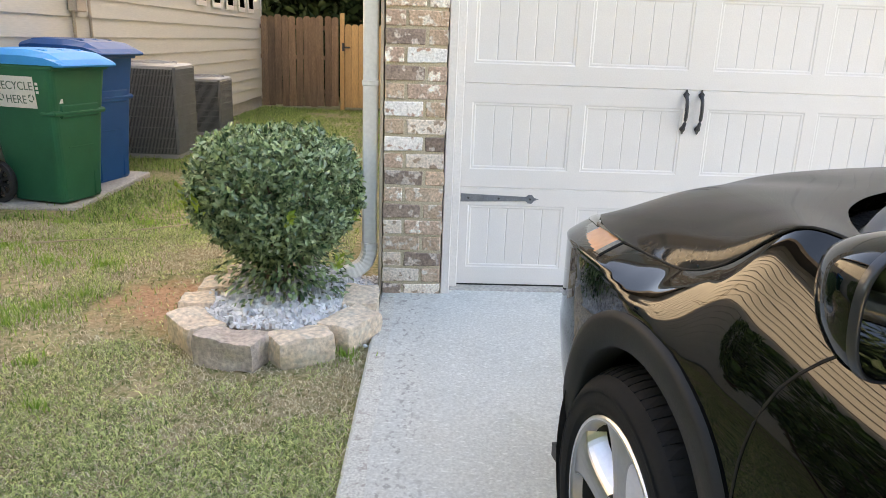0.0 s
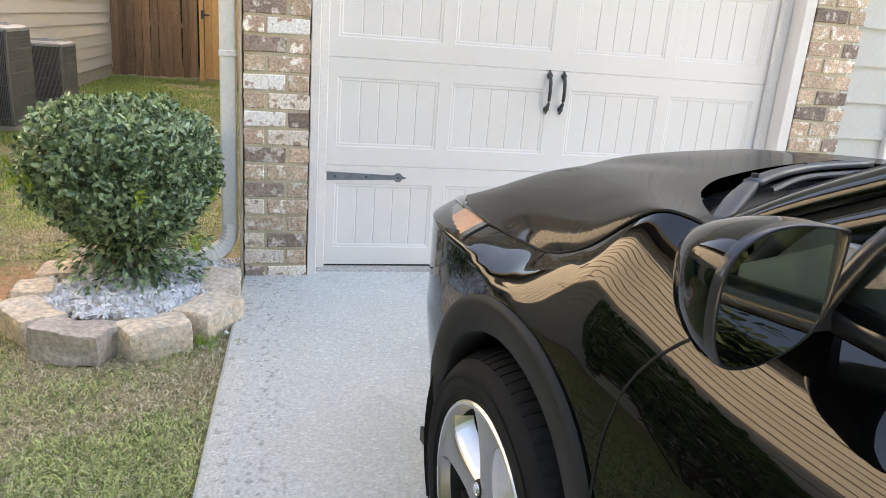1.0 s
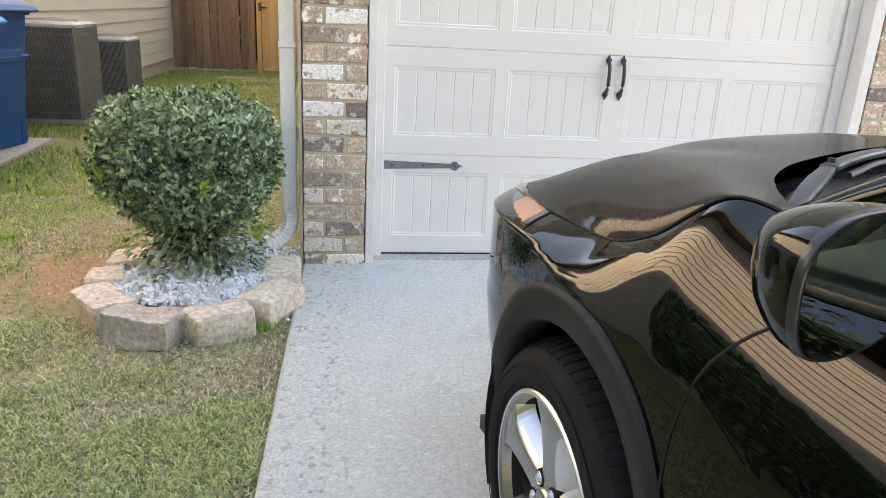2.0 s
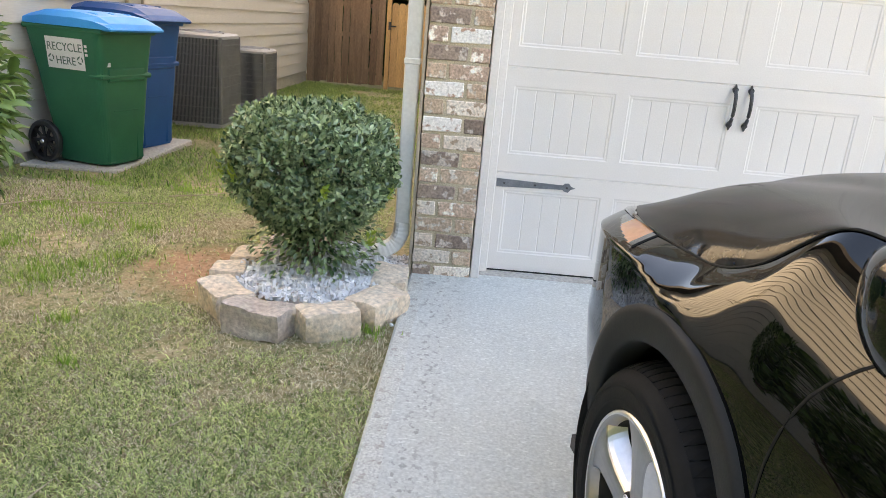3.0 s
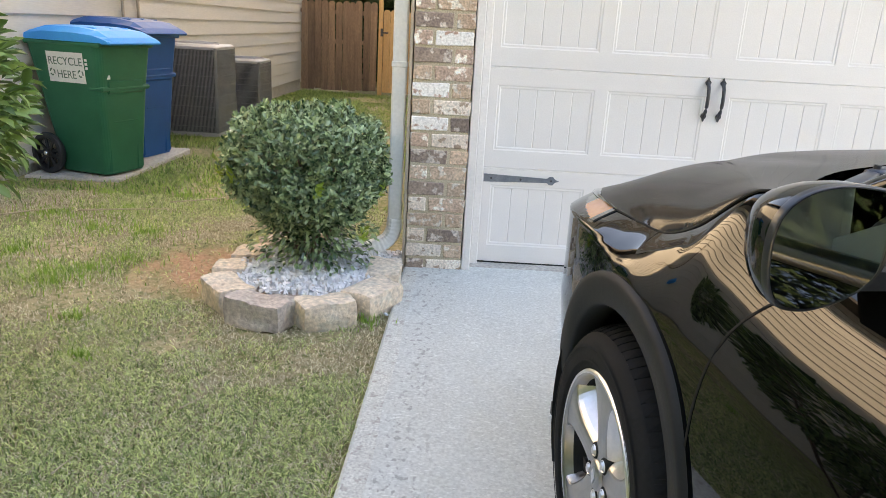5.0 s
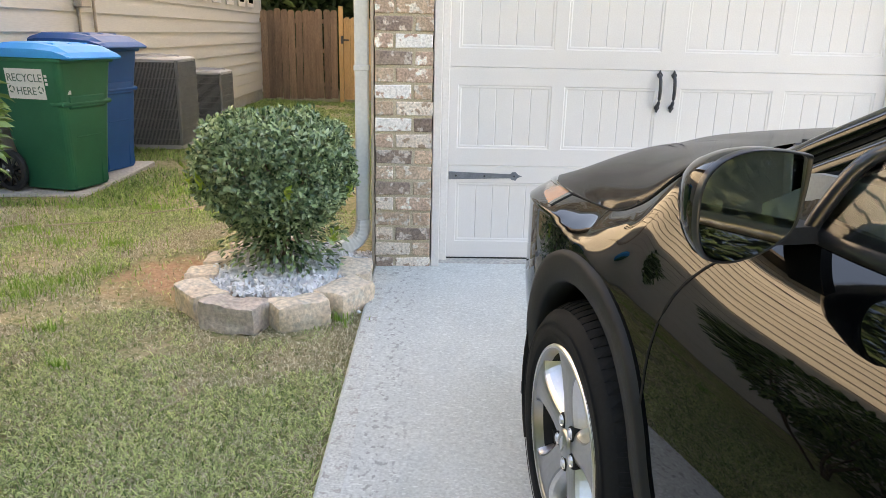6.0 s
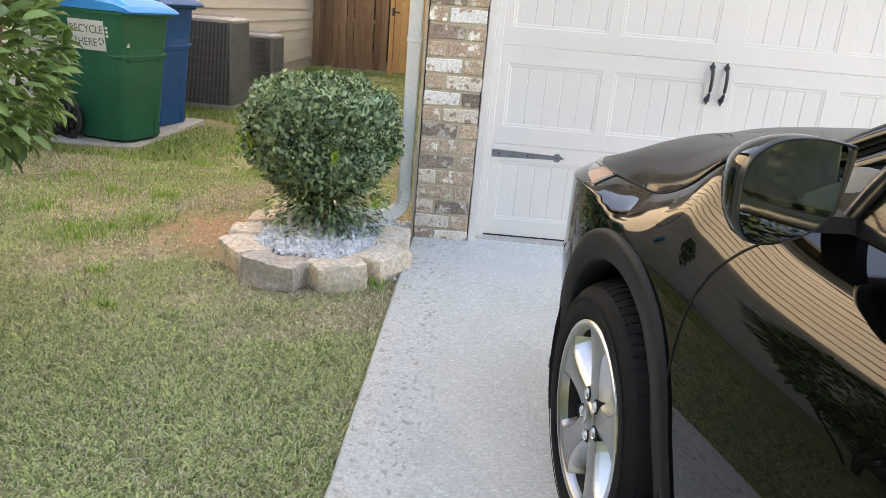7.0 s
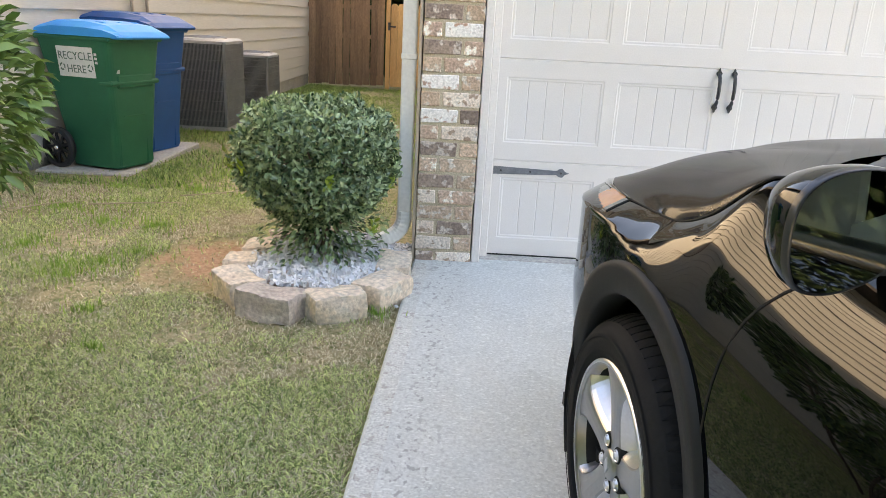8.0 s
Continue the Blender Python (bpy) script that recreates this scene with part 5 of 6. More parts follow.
def build_wheel(car, u, v, turn, near):
    """Wheel with its axis along x; the outer face looks to -x."""
    steer = -2.5 if u > -1 else 0.0
    m = Matrix.Translation(P(u + (0.012 if u > -1 else 0.0), v, HUB)) @ Matrix.Rotation(radians((0 if near else 180) + steer), 4, "Z") @ Matrix.Rotation(radians(turn), 4, "X") @ Matrix.Diagonal((1, 1.02, 1.02, 1))
    m_rim = m @ Matrix.Diagonal((1, 1.035, 1.035, 1))
    R = TYRE_R
    prof = [(0.222, 0.03), (0.232, 0.004), (0.245, -0.004), (0.275, -0.010), (0.300, -0.006), (0.316, 0.008), (0.326, 0.024), (0.332, 0.045), (0.335, 0.07), (0.335, 0.15), (0.330, 0.185), (0.31, 0.205), (0.24, 0.205)]
    tyre = part("tyre", revolve(prof, 96), M_TYRE, car, "black rubber tyre with cut tread", smooth=True, m=m)
    tr = bmesh.new()
    for k in range(72):                                # shoulder blocks of the tread
        a = 2 * math.pi * k / 72
        ring = []
        for da, r, x in ((-0.030, 0.3225, 0.014), (0.030, 0.3225, 0.014), (0.034, 0.336, 0.046), (0.036, 0.3405, 0.075), (-0.024, 0.3405, 0.075), (-0.027, 0.336, 0.046)):
            ring.append((x, r * math.cos(a + da), r * math.sin(a + da)))
        inner = [(x + 0.004, y * 0.975, z * 0.975) for x, y, z in ring]
        loft([inner, ring], bm=tr)
        for x0, x1 in ((0.085, 0.118), (0.128, 0.168)):
            ring = [(x0, 0.3405 * math.cos(a - 0.03), 0.3405 * math.sin(a - 0.03)), (x0, 0.3405 * math.cos(a + 0.035), 0.3405 * math.sin(a + 0.035)), (x1, 0.3405 * math.cos(a + 0.045), 0.3405 * math.sin(a + 0.045)), (x1, 0.3405 * math.cos(a - 0.02), 0.3405 * math.sin(a - 0.02))]
            loft([[(x, y * 0.975, z * 0.975) for x, y, z in ring], ring], bm=tr)
    part("tread", tr, M_TYRE, tyre)
    bd = revolve([(0.286, -0.0115), (0.290, -0.0125), (0.294, -0.0115)], 72)
    revolve([(0.252, -0.0085), (0.255, -0.0095), (0.258, -0.0095)], 72, bd)
    part("sidewall_ring", bd, M_TYRE, tyre, smooth=True)
    rim = part("rim", revolve([(0.232, 0.006), (0.226, -0.004), (0.219, -0.005), (0.214, 0.002), (0.209, 0.022)], 72), M_RIM, car, "five-spoke alloy rim with polished faces", smooth=True, m=m_rim)
    part("rim_lip", revolve([(0.229, -0.001), (0.2265, -0.0055), (0.2225, -0.0065), (0.2195, -0.0055)], 72), M_MACH, rim, "polished rim lip", smooth=True)
    # Near-black insides: the shade behind the spokes is put into their colour.
    part("barrel", revolve([(0.209, 0.0221), (0.206, 0.04), (0.196, 0.10), (0.196, 0.19)], 48), M_WELL_SHADE, rim, smooth=True)
    part("brake_disc", revolve([(0.0, 0.085), (0.14, 0.085), (0.14, 0.10), (0.0, 0.10)], 40), M_WELL_SHADE, rim)
    part("barrel_back", revolve([(0.20, 0.15), (0.0, 0.15)], 32), M_WELL_SHADE, rim)
    hub = revolve([(0.0, 0.004), (0.028, 0.004), (0.033, 0.007), (0.035, 0.016), (0.060, 0.019), (0.070, 0.030), (0.074, 0.06)], 40)
    part("hub", hub, M_RIM, rim, smooth=True)
    em = prism([(-0.012, 0.0), (0.0, 0.020), (0.012, 0.0), (0.0, -0.020)], -0.002, 0.002)
    part("cap_emblem", em, M_MACH, rim, "plain diamond cap mark", m=pose(0.003, 0, 0, 0, 0, 90))
    for k in range(5):
        a = 2 * math.pi * k / 5
        rot = Matrix.Rotation(a, 4, "X")
        between = Matrix.Rotation(a + math.pi / 5, 4, "X")
        lug = revolve([(0.0, 0.016), (0.008, 0.015), (0.010, 0.022), (0.013, 0.018), (0.015, 0.024)], 12)
        # Near-black disc round each nut stands for the shade in its hole.
        part("lug_seat", revolve([(0.0, 0.0105), (0.0165, 0.0105), (0.019, 0.014), (0.020, 0.030)], 16), M_WELL_SHADE, rim, m=between @ Matrix.Translation((0, 0.0, 0.052)))
        part("lug_nut", lug, M_MACH, rim, m=between @ Matrix.Translation((-0.010, 0.0, 0.052)))
        # broad twin-faced spoke: keys of radius, half width, face depth
        keys = [(0.026, 0.020, 0.014), (0.055, 0.033, 0.014), (0.085, 0.030, 0.011), (0.125, 0.031, 0.006), (0.165, 0.039, 0.002), (0.190, 0.054, 0.001), (0.214, 0.090, 0.002)]
        pr = spline([Vector(q) for q in keys], 16)
        rings = []
        for q in pr:
            r, hw, dx = q
            rings.append([(dx + 0.045, -hw - 0.022, r), (dx + 0.005, -hw, r), (dx + 0.001, -hw + 0.004, r), (dx - 0.001, -hw * 0.5, r), (dx - 0.002, 0, r), (dx - 0.001, hw * 0.5, r), (dx + 0.001, hw - 0.004, r), (dx + 0.005, hw, r), (dx + 0.045, hw + 0.022, r)])
        sp = part("spoke", loft(rings), M_RIM, rim, m=rot)
        for s in (-1, 1):
            face = bmesh.new()
            loft([[(q[2] + 0.0035, s * (q[1] + 0.0006), q[0]), (q[2] + 0.012, s * (q[1] + 0.007), q[0]), (q[2] + 0.030, s * (q[1] + 0.0165), q[0]), (q[2] + 0.044, s * (q[1] + 0.0235), q[0])] for q in pr[3:]], close=False, cap=False, bm=face)
            part("polished_face", face, M_MACH, sp, "polished spoke face")


def strip(a, b, bm=None):
    return loft([[p, q] for p, q in zip(a, b)], close=False, cap=False, bm=bm)


WINDOW = [(-0.556, -0.128, 1.02), (-0.566, -0.140, 1.062), (-0.585, -0.165, 1.122), (-0.61, -0.190, 1.152), (-0.72, -0.214, 1.205), (-0.97, -0.250, 1.318), (-1.17, -0.275, 1.402), (-1.35, -0.287, 1.46), (-1.8, -0.293, 1.515), (-2.6, -0.293, 1.50)]
PILLAR = [(-0.300, -0.172, 1.056), (-0.42, -0.200, 1.137), (-0.54, -0.225, 1.203), (-0.72, -0.250, 1.295), (-0.97, -0.285, 1.408), (-1.17, -0.31, 1.482)]


def build_cabin(car):
    pil = spline(PILLAR, 22)
    for near in (True, False):
        def fl(bm):
            if not near:
                for q in bm.verts:
                    q.co.x = 2 * HALF - q.co.x
            return bm
        # windscreen pillar: black gloss with a rounded section
        def band(pts, nm, mt, lb=""):
            rings = [[P(p.x + du, p.y + dv, p.z + dw) for du, dv, dw in pts] for p in pil]
            part(nm, fl(loft(rings, close=False, cap=False)), mt, car, lb, smooth=True)
        band([(0.02, -0.050, -0.022), (0.02, -0.045, -0.004), (0.01, -0.028, 0.001), (0, -0.010, 0.001), (0, 0.004, -0.006), (0, 0.013, -0.020), (0, 0.019, -0.038), (0, 0.010, -0.042)], "windscreen_pillar", M_PAINT, "glossy black windscreen pillar")
        band([(0, 0.010, -0.040), (0, 0.012, -0.056)], "pillar_gap", M_SEAM)
        band([(0, 0.012, -0.053), (0, 0.024, -0.055), (0, 0.030, -0.072), (0, 0.036, -0.094), (0, 0.030, -0.097)], "door_frame", M_PAINT)
        band([(0, 0.030, -0.096), (0, 0.032, -0.110)], "frame_gap", M_SEAM)
        # belt moulding and window frame
        belt = [(u, -lerp_rows(EDGE, u)[0] + 0.004, lerp_rows(EDGE, u)[1]) for u in np.linspace(-0.545, -2.9, 24)]
        rings = [[P(u, v + 0.012, w - 0.022), P(u, v + 0.014, w - 0.004), P(u, v + 0.002, w + 0.014), P(u, v - 0.02, w + 0.012), P(u, v - 0.02, w - 0.02)] for u, v, w in belt]
        part("belt_moulding", fl(loft(rings)), M_TRIMBLUE, car, "satin black window moulding", smooth=True)
        fr = spline(WINDOW, 40)
        part("window_frame", fl(tube([P(*p) for p in fr], 0.012, 8)), M_TRIMBLUE, car, "satin black window frame", smooth=True)
        # sail panel between pillar and frame
        ua = [-0.40 - 0.205 * k / 9 for k in range(10)]
        pa = [lerp_rows(PILLAR, u) for u in ua]
        low = spline([(-0.42, -0.150, 1.03), (-0.50, -0.138, 1.025), (-0.556, -0.130, 1.02), (-0.575, -0.152, 1.09), (-0.605, -0.188, 1.148)], 10)
        part("sail_panel", fl(strip([P(u, q[0] + 0.034, q[1] - 0.106) for u, q in zip(ua, pa)], [P(*q) for q in low])), M_PAINT, car, smooth=True)
        lo = [P(-0.56 - 2.05 * t, -0.135, 1.030 + 0.04 * t) for t in np.linspace(0, 1, 40)]
        top = spline(WINDOW, 120)
        hi = [min(top, key=lambda q: abs(q.x - (-0.56 - 2.05 * t))) for t in np.linspace(0, 1, 40)]
        part("side_window", fl(strip(lo, [P(*q) for q in hi])), M_GLASS, car, "clear side window", smooth=True)
        part("rear_quarter", fl(strip([P(-2.55, -0.115, 1.09), P(-2.9, -0.13, 1.10), P(-3.3, -0.2, 1.10)], [P(-2.55, -0.29, 1.51), P(-2.95, -0.31, 1.45), P(-3.3, -0.33, 1.20)])), M_PAINT, car, smooth=True)
    # windscreen and roof
    rows = []
    for i in range(13):
        p = pil[min(21, round(i * 21 / 12))]
        rows.append([(p.x + 0.024 + 0.14 * (1 - ((j - 8) / 8) ** 2) ** 1.0 * (1 - 0.3 * i / 12), p.y - 0.04 + (-2 * HALF - 2 * p.y + 0.08) * j / 16, p.z + 0.012 * (1 - ((j - 8) / 8) ** 2)) for j in range(17)])
    part("windscreen", grid_bm(rows, None, False), M_GLASS, car, "clear raked windscreen", smooth=True)
    roof = []
    for i in range(16):
        t = i / 15
        u = -1.10 - 2.2 * t
        w = 1.485 + 0.06 * math.sin(math.pi * min(1, t * 1.15) * 0.8) - 0.22 * max(0, t - 0.7) ** 1.2
        roof.append([(u + 0.22 * (1 - t) * (1 - ((j - 8) / 8) ** 2), -0.275 + (-2 * HALF + 0.55) * j / 16, w + 0.05 * (1 - ((j - 8) / 8) ** 4) - 0.02) for j in range(17)])
    part("roof", grid_bm(roof, None, False), M_PAINT, car, smooth=True)
    part("tail_panel", strip([P(-3.3, v, 1.20) for v in np.linspace(-0.3, -1.47, 8)], [P(-3.42, v, 0.6) for v in np.linspace(-0.3, -1.47, 8)]), M_PAINT, car, smooth=True)
    # cowl tray, dashboard, floor, seats
    part("cowl_tray", strip([P(-0.36 + 0.22 * math.sin(math.pi * t), -0.17 - 1.43 * t, 1.036) for t in np.linspace(0, 1, 28)], [P(-0.17 + 0.28 * math.sin(math.pi * t), -0.17 - 1.43 * t, 1.028) for t in np.linspace(0, 1, 28)]), M_TRIMBLUE, car, "black louvred cowl tray", smooth=True)
    bm = loft([[P(u, v, w) for u, w in ((-0.30, 1.05), (-0.5, 1.10), (-0.72, 1.11), (-0.86, 1.06), (-0.88, 0.9), (-0.8, 0.75), (-0.3, 0.75))] for v in (-0.17, -0.3, -0.885, -1.45, -1.6)])
    part("dashboard", bm, M_DASH, car, "grey dashboard with air vents", smooth=False)
    vent = bmesh.new()
    for k in range(4):
        tube([P(-0.872 - 0.01, -0.20 - 0.0, 0.965 + k * 0.02), P(-0.882, -0.33, 0.965 + k * 0.02)], 0.005, 6, vent)
    part("air_vent", vent, M_BLACK, car)
    sw = tube([P(-1.02 + 0.10 * math.sin(t), -0.50 - 0.18 * math.cos(t), 0.98 + 0.16 * math.sin(t)) for t in np.linspace(0, 2 * math.pi, 25)], 0.016, 8)
    part("steering_wheel", sw, M_BLACK, car, smooth=True)
    for v in (-0.50, -1.27):
        bm = box(-0.25 - v, 0.25 - v, -1.55, -1.05, 0.45, 0.68, 0.05, seg=3)
        box(-0.25 - v, 0.25 - v, -1.72, -1.52, 0.60, 1.22, 0.06, bm, 3)
        box(-0.13 - v, 0.13 - v, -1.74, -1.62, 1.24, 1.40, 0.04, bm, 3)
        part("seat", bm, M_DASH, car, "grey cloth seat")
    part("floor_pan", box(0.06, 1.71, -3.2, 0.5, 0.22, 0.26), M_BLACK, car)


def build_wing_mirror(car):
    """Housing, its rim and the glass; the opening looks back along the car."""
    outline = spline([(v, w, 0) for v, w in ((-0.058, 1.150), (-0.025, 1.155), (0.012, 1.157), (0.045, 1.152), (0.070, 1.140), (0.086, 1.122), (0.093, 1.098), (0.093, 1.065), (0.087, 1.034), (0.070, 1.010), (0.036, 1.004), (0.0, 1.012), (-0.030, 1.027), (-0.054, 1.050), (-0.062, 1.090), (-0.065, 1.136), (-0.064, 1.147), (-0.058, 1.150))], 69)[:-1]
    c = sum((Vector((p.x, p.y)) for p in outline), Vector((0, 0))) / len(outline)
    def ring(u, k, dv=0.0, dw=0.0):
        return [P(u, c.x + (p.x - c.x) * k + dv, c.y + (p.y - c.y) * k + dw) for p in outline]
    mir = part("wing_mirror", loft([ring(-0.582, 0.93), ring(-0.600, 0.95), ring(-0.618, 0.985), ring(-0.612, 1.0), ring(-0.59, 0.985, 0, 0.0), ring(-0.565, 0.90, 0.0, 0.0), ring(-0.54, 0.77, 0.0, 0.0), ring(-0.515, 0.60, -0.004, 0.0), ring(-0.497, 0.38, -0.006, 0), ring(-0.49, 0.12, -0.008, 0)], cap=True), M_PAINT, car, "black wing mirror with a bevelled glass", smooth=True)
    part("mirror_rim", loft([ring(-0.612, 1.006), ring(-0.622, 1.0), ring(-0.6255, 0.965), ring(-0.612, 0.935)], cap=False), M_TRIMBLUE, mir, "satin black rim", smooth=True)
    gl = bmesh.new()
    pts = ring(-0.6195, 0.945)
    gl.faces.new([gl.verts.new(p) for p in pts])
    cc = P(-0.6195, c.x, c.y)
    turn = Matrix.Translation(cc) @ Matrix.Rotation(radians(-4.0), 4, "X") @ Matrix.Translation(-cc)
    bmesh.ops.transform(gl, matrix=turn, verts=gl.verts[:])
    part("mirror_glass", gl, M_MIRROR, mir, "silvered mirror glass")
    arm = loft([[P(u, -0.05 - 0.09 * t, w) for u, w in ((-0.50, 1.012), (-0.50, 1.034), (-0.57, 1.036), (-0.575, 1.012))] for t in (0, 1)])
    part("mirror_arm", arm, M_BLACK, mir)


def flat_bar(pts, wid, thick):
    """A flat bar along a line, its broad face up, with rounded edges."""
    rings = []
    for i, p in enumerate(pts):
        d = pts[min(i + 1, len(pts) - 1)] - pts[max(i - 1, 0)]
        side = Vector((-d.y, d.x, 0)).normalized() * wid[i] / 2
        up = Vector((0, 0, thick))
        rings.append([P(*(p - side)), P(*(p - side * 0.92 + up * 0.8)), P(*(p - side * 0.6 + up)), P(*(p + side * 0.6 + up)), P(*(p + side * 0.92 + up * 0.8)), P(*(p + side))])
    return loft(rings)


def build_wipers(car):
    for du, dv in ((0.0, 0.0), (0.06, -0.62)):
        a = spline([(-0.275 + du, -0.215 + dv, 1.040), (-0.19 + du, -0.33 + dv, 1.060), (-0.10 + du, -0.455 + dv, 1.072)], 9)
        wid = [0.022 + 0.012 * math.sin(math.pi * i / 8) for i in range(9)]
        w = part("wiper", flat_bar(a, wid, 0.014), M_WIPER_SKY, car, "satin black wiper arm with the sky's blue in its colour", smooth=True)
        b = spline([(-0.115 + du, -0.43 + dv, 1.072), (-0.035 + du, -0.58 + dv, 1.074), (0.02 + du * 0.6, -0.74 + dv, 1.076), (0.055 + du * 0.3, -0.95 + dv * 0.9, 1.076)], 12)
        part("wiper_lever", flat_bar(b, [0.028 - 0.0010 * i for i in range(12)], 0.014), M_WIPER_SKY, w, smooth=True)
        part("pivot_bolt", tube([P(-0.102 + du, -0.452 + dv, 1.08), P(-0.102 + du, -0.452 + dv, 1.094)], 0.007, 8), M_BLACK, w)
        part("lever_bolt", tube([P(0.012 + du * 0.6, -0.70 + dv, 1.08), P(0.012 + du * 0.6, -0.70 + dv, 1.093)], 0.005, 8), M_BLACK, w)
        bl = spline([(-0.10 + du, -0.50 + dv, 1.060), (0.0 + du, -0.70 + dv, 1.064), (0.04, -0.95 + dv * 0.9, 1.066)], 12)
        part("wiper_blade", tube([P(*p) for p in bl], 0.007, 6), M_BLACK, w)
    lou = bmesh.new()
    for k in range(90):                                # louvres of the cowl grille
        t = k / 89
        v = -0.26 - 1.25 * t
        u = lerp_rows(HOOD_REAR, -min(1.0, (-v - 0.147) / 0.738) if v > -HALF else -min(1.0, (v + 2 * HALF - 0.147) / 0.738))[0]
        tube([P(u + 0.01, v, 1.031), P(u - 0.045, v + 0.015, 1.034)], 0.0022, 5, lou)
    part("cowl_louvre", lou, M_BLACK, car)


build_car()


# ---- grass ----
# worn places and fresh tufts of the lawn: x, y, radius
BARE = [(-1.87, -0.78, 0.22), (-1.24, -1.15, 0.16), (-1.9, 1.45, 0.4), (-0.66, -0.98, 0.14), (-0.95, -1.02, 0.12), (-2.28, -0.08, 0.25), (-2.9, 0.3, 0.3), (-1.5, -1.9, 0.10)]
TUFTS = [(-1.97, -0.41, 0.13), (-2.05, -0.62, 0.15), (-1.55, -1.35, 0.05), (-1.86, -0.24, 0.10), (-2.32, 0.85, 0.30), (-2.15, -0.50, 0.12), (-2.7, 0.6, 0.25), (-0.50, -0.86, 0.07), (-1.75, -1.0, 0.05), (-2.0, 1.9, 0.3), (-2.3, 0.3, 0.25), (-1.95, 0.25, 0.16), (-2.6, 1.2, 0.4), (-2.1, 1.3, 0.3), (-2.5, -0.2, 0.2), (-1.6, 1.1, 0.2)]


def build_grass():
    """Blades as loose sheets: short, bent and matted, thicker and greener in patches."""
    rng = np.random.default_rng(8)
    def blades(n, x0, x1, y0, y1, h, w, name, label, material, thresh, green):
        xs, ys = rng.uniform(x0, x1, n), rng.uniform(y0, y1, n)
        vs, fs = [], []
        hs, an, be, wd = rng.uniform(0.5, 1.2, n) * h, rng.uniform(0, 6.283, n), rng.uniform(0.4, 2.4, n), rng.uniform(0.7, 1.3, n) * w
        for i in range(n):
            x, y = xs[i], ys[i]
            if x > edge_x(y) - 0.012 and y < 0.1:
                continue
            if ((x + 0.83) / 0.47) ** 2 + ((y + 0.36) / 0.58) ** 2 < 1.0 or (x > -0.60 and y > -0.2):
                continue
            pn = noise.noise(Vector((x * 0.75, y * 0.75, 3.0))) + 0.55 * noise.noise(Vector((x * 2.3, y * 2.3, 9.0))) + 0.4 * noise.noise(Vector((x * 6.5, y * 6.5, 5.0)))
            if green and pn < thresh + 0.5 * (rng.random() - 0.5):
                continue
            dx, dy = x + 1.36, y + 0.30
            if dx * dx + dy * dy < 0.20 + 0.1 * noise.noise(Vector((x * 5, y * 5, 0))) and rng.random() < 0.93:
                continue
            if rng.random() < 0.8 and any((x - a) ** 2 + (y - b) ** 2 < (q * (0.75 + 0.6 * noise.noise(Vector((x * 6, y * 6, 2))))) ** 2 for a, b, q in BARE):
                continue
            if x < -2.7 and 1.5 < y < 3.4:
                continue
            z = ground_z(x, y) - 0.026
            k = (1.0 + 0.9 * max(0.0, pn)) * (1.7 if (x < -2.2 and y > 0.8) else 1.0)
            hh, b = hs[i] * k, be[i]
            ca, sa = math.cos(an[i]), math.sin(an[i])
            ww = wd[i]
            lx, ly = ca * hh * b, sa * hh * b
            j = len(vs)
            vs += [(x - sa * ww, y + ca * ww, z), (x + sa * ww, y - ca * ww, z), (x + lx * 0.4 - sa * ww * .7, y + ly * 0.4 + ca * ww * .7, z + hh * 0.7), (x + lx * 0.4 + sa * ww * .7, y + ly * 0.4 - ca * ww * .7, z + hh * 0.7), (x + lx, y + ly, z + hh * max(0.30, 1.0 - 0.35 * b))]
            fs += [(j, j + 1, j + 3, j + 2), (j + 2, j + 3, j + 4)]
        me = bpy.data.meshes.new(name)
        me.from_pydata(vs, [], fs)
        me.materials.append(material)
        tagged(new(name, me), label, "grass", kind="stuff")
    blades(190000, -3.5, -0.36, -2.8, 1.2, 0.025, 0.0026, "grass", "short green lawn grass in patches", M_GRASS, -0.10, True)
    blades(150000, -3.5, -0.36, -2.8, 1.2, 0.020, 0.0022, "dry_grass", "short dry straw-coloured lawn grass", M_STRAW, 0, False)
    blades(45000, -3.5, -0.4, 1.2, 12.0, 0.036, 0.004, "back_grass", "longer green grass between the houses", M_GRASS_BACK, -0.3, True)
    vs, fs = [], []
    for a, b, q in TUFTS:
        for k in range(int(1500 * q)):
            t, rr = rng.uniform(0, 6.283), q * abs(rng.normal(0, 0.85))
            x, y = a + rr * math.cos(t) * 1.3, b + rr * math.sin(t)
            z, h, w = ground_z(x, y) - 0.026, rng.uniform(0.022, 0.055), rng.uniform(0.002, 0.0034)
            t2, ln = rng.uniform(0, 6.283), rng.uniform(0.2, 0.9) * h
            dx, dy = math.cos(t2), math.sin(t2)
            j = len(vs)
            vs += [(x - dy * w, y + dx * w, z), (x + dy * w, y - dx * w, z), (x + dx * ln * 0.4 - dy * w * .8, y + dy * ln * 0.4 + dx * w * .8, z + h * 0.65), (x + dx * ln * 0.4 + dy * w * .8, y + dy * ln * 0.4 - dx * w * .8, z + h * 0.65), (x + dx * ln, y + dy * ln, z + h)]
            fs += [(j, j + 1, j + 3, j + 2), (j + 2, j + 3, j + 4)]
    me = bpy.data.meshes.new("fresh_grass")
    me.from_pydata(vs, [], fs)
    me.materials.append(M_GRASS_FRESH)
    tagged(new("fresh_grass", me), "bright green tufts of longer grass in the lawn", "grass", kind="stuff")


build_grass()


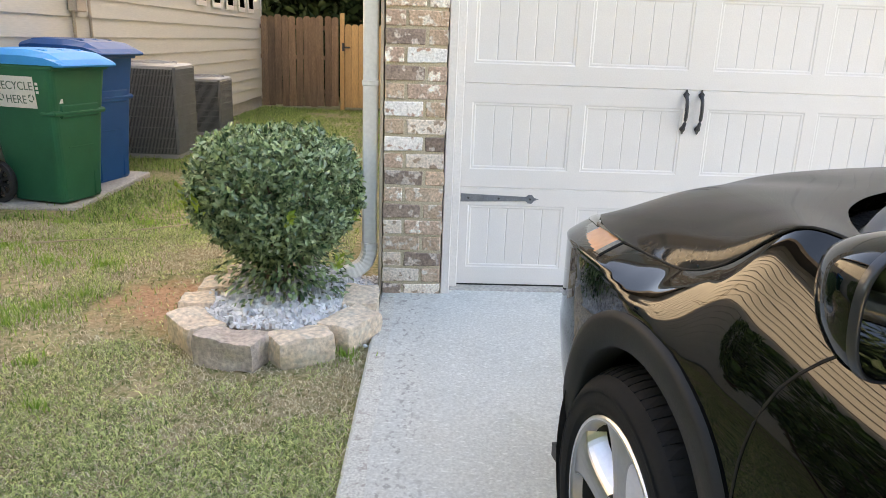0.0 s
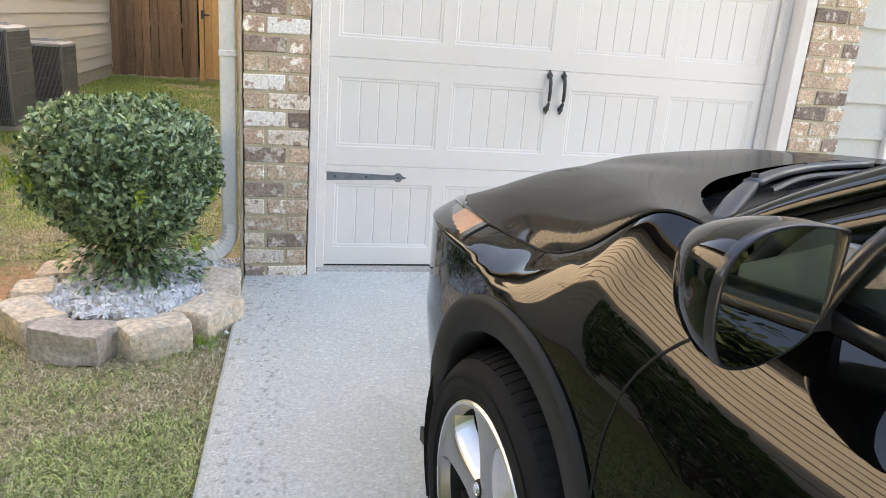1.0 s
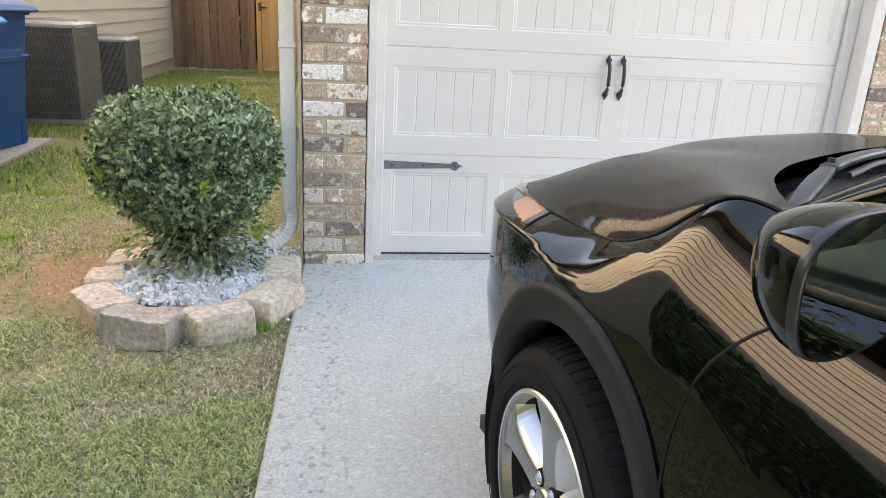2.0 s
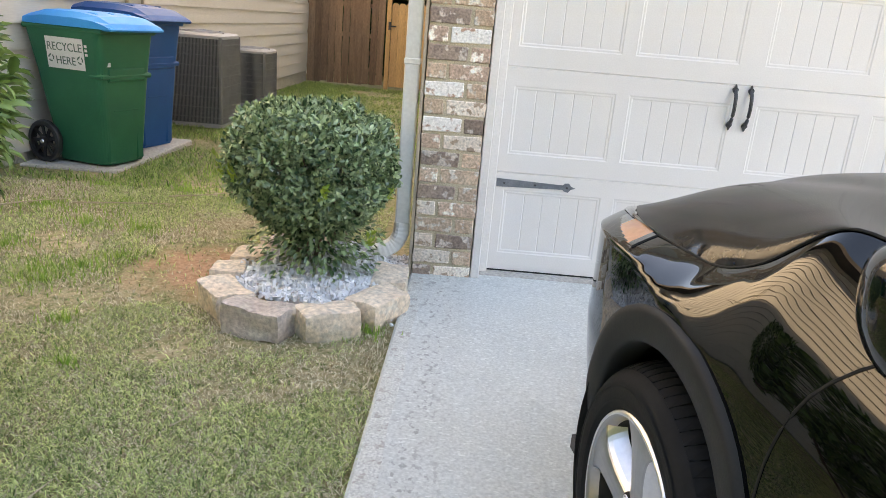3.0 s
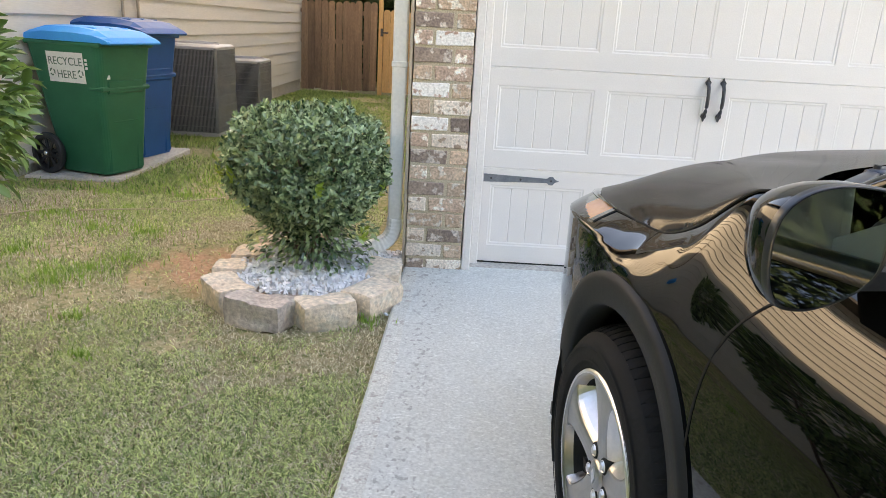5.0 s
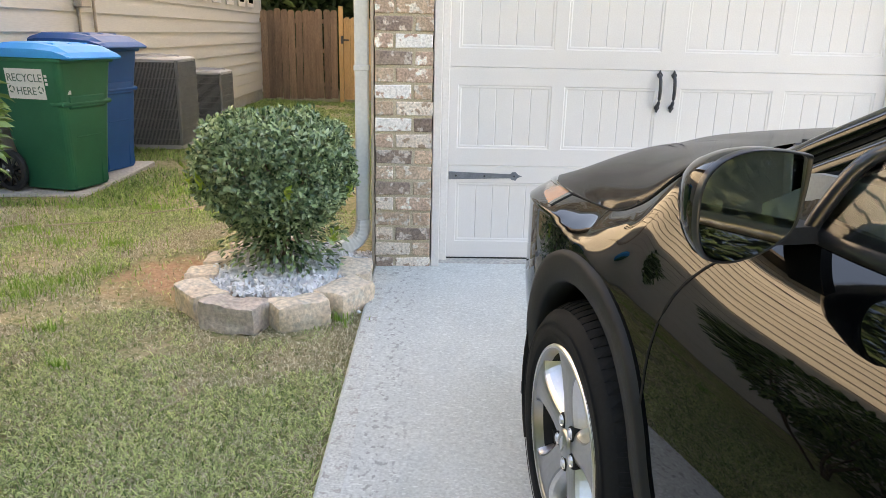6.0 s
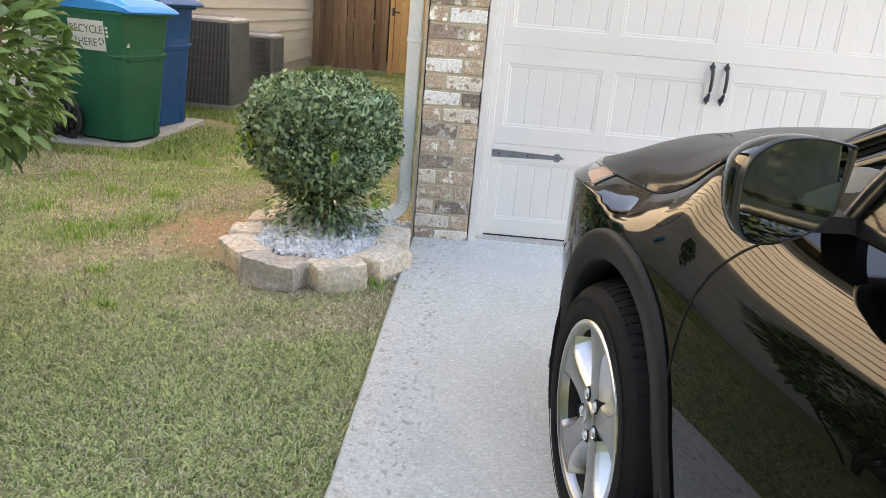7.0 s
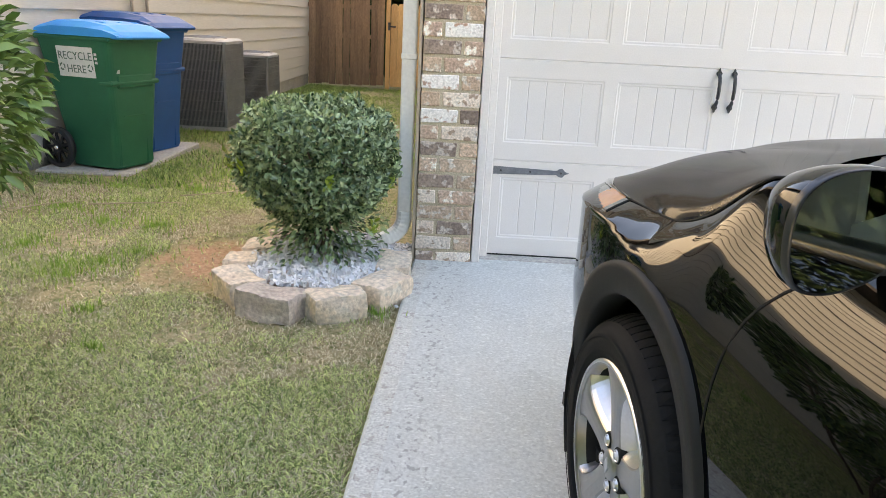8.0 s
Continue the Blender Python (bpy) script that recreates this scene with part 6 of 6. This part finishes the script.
# ---- bricks ----
# bricks of the near pier that stand out: dark (2), white (3)
KNOWN = {(0, "half"): 2, (2, "full"): 2, (5, "full"): 2, (7, "full"): 2, (9, "full"): 3, (9, "half"): 2, (10, "full"): 1, (11, "full"): 3, (13, "full"): 2, (14, "full"): 3, (15, "full"): 2}


def build_bricks():
    rng = random.Random(17)
    def variants(l, d):
        out = []
        for k in range(3):
            h = COURSE - 0.015
            bm = box(-l / 2, l / 2, 0, d, 0, h, 0.004)
            o = Vector((rng.uniform(0, 90), k * 7.7, 3))
            for v in bm.verts:
                v.co += noise.noise_vector(v.co * 14 + o) * 0.006
            out.append(bm)
        return out
    full, half, deep = 0.192, 0.094, 0.095
    shapes = {}
    for nm, l in (("full", full), ("half", half)):
        for bm in variants(l, deep):
            for mi, mt in enumerate((M_BRICK, M_BRICK_PALE, M_BRICK_DARK, M_BRICK_WHITE)):
                shapes.setdefault((nm, mi), []).append(mesh_of(bm.copy(), "brick", mt))
            bm.free()
    for side, (x0, x1) in enumerate(PIL):
        pier = thing("brick_pier", pose(x0, PIL_Y, PIL_Z), "pier of tumbled brown and whitewashed bricks beside the garage door", "brick pier", "brick piers", "structure")
        w = x1 - x0
        part("mortar", box(0.005, w - 0.005, 0.007, 0.128, -0.05, 2.36), M_MORTAR, pier)
        part("pier_core", box(0.012, w - 0.012, 0.129, 0.30, -0.05, 2.36), M_MORTAR, pier)
        for r in range(27):
            short_left = r % 2 == 0
            lens = ("half", "full") if short_left else ("full", "half")
            x = 0.002 + rng.uniform(-0.003, 0.003)
            for nm in lens:
                l = full if nm == "full" else half
                mi = rng.choices((0, 1, 2), (0.78, 0.14, 0.08))[0]
                if side == 0 and r < 16:
                    mi = KNOWN.get((r, nm), mi if mi < 2 else 0)
                ob = new("brick", rng.choice(shapes[(nm, mi)]))
                ob.parent = pier
                ob.matrix_basis = pose(x + l / 2, rng.uniform(-0.003, 0.003), r * COURSE + 0.005, rng.uniform(-.6, .6), rng.uniform(-.5, .5), rng.uniform(-.6, .6))
                x += l + 0.015

build_bricks()
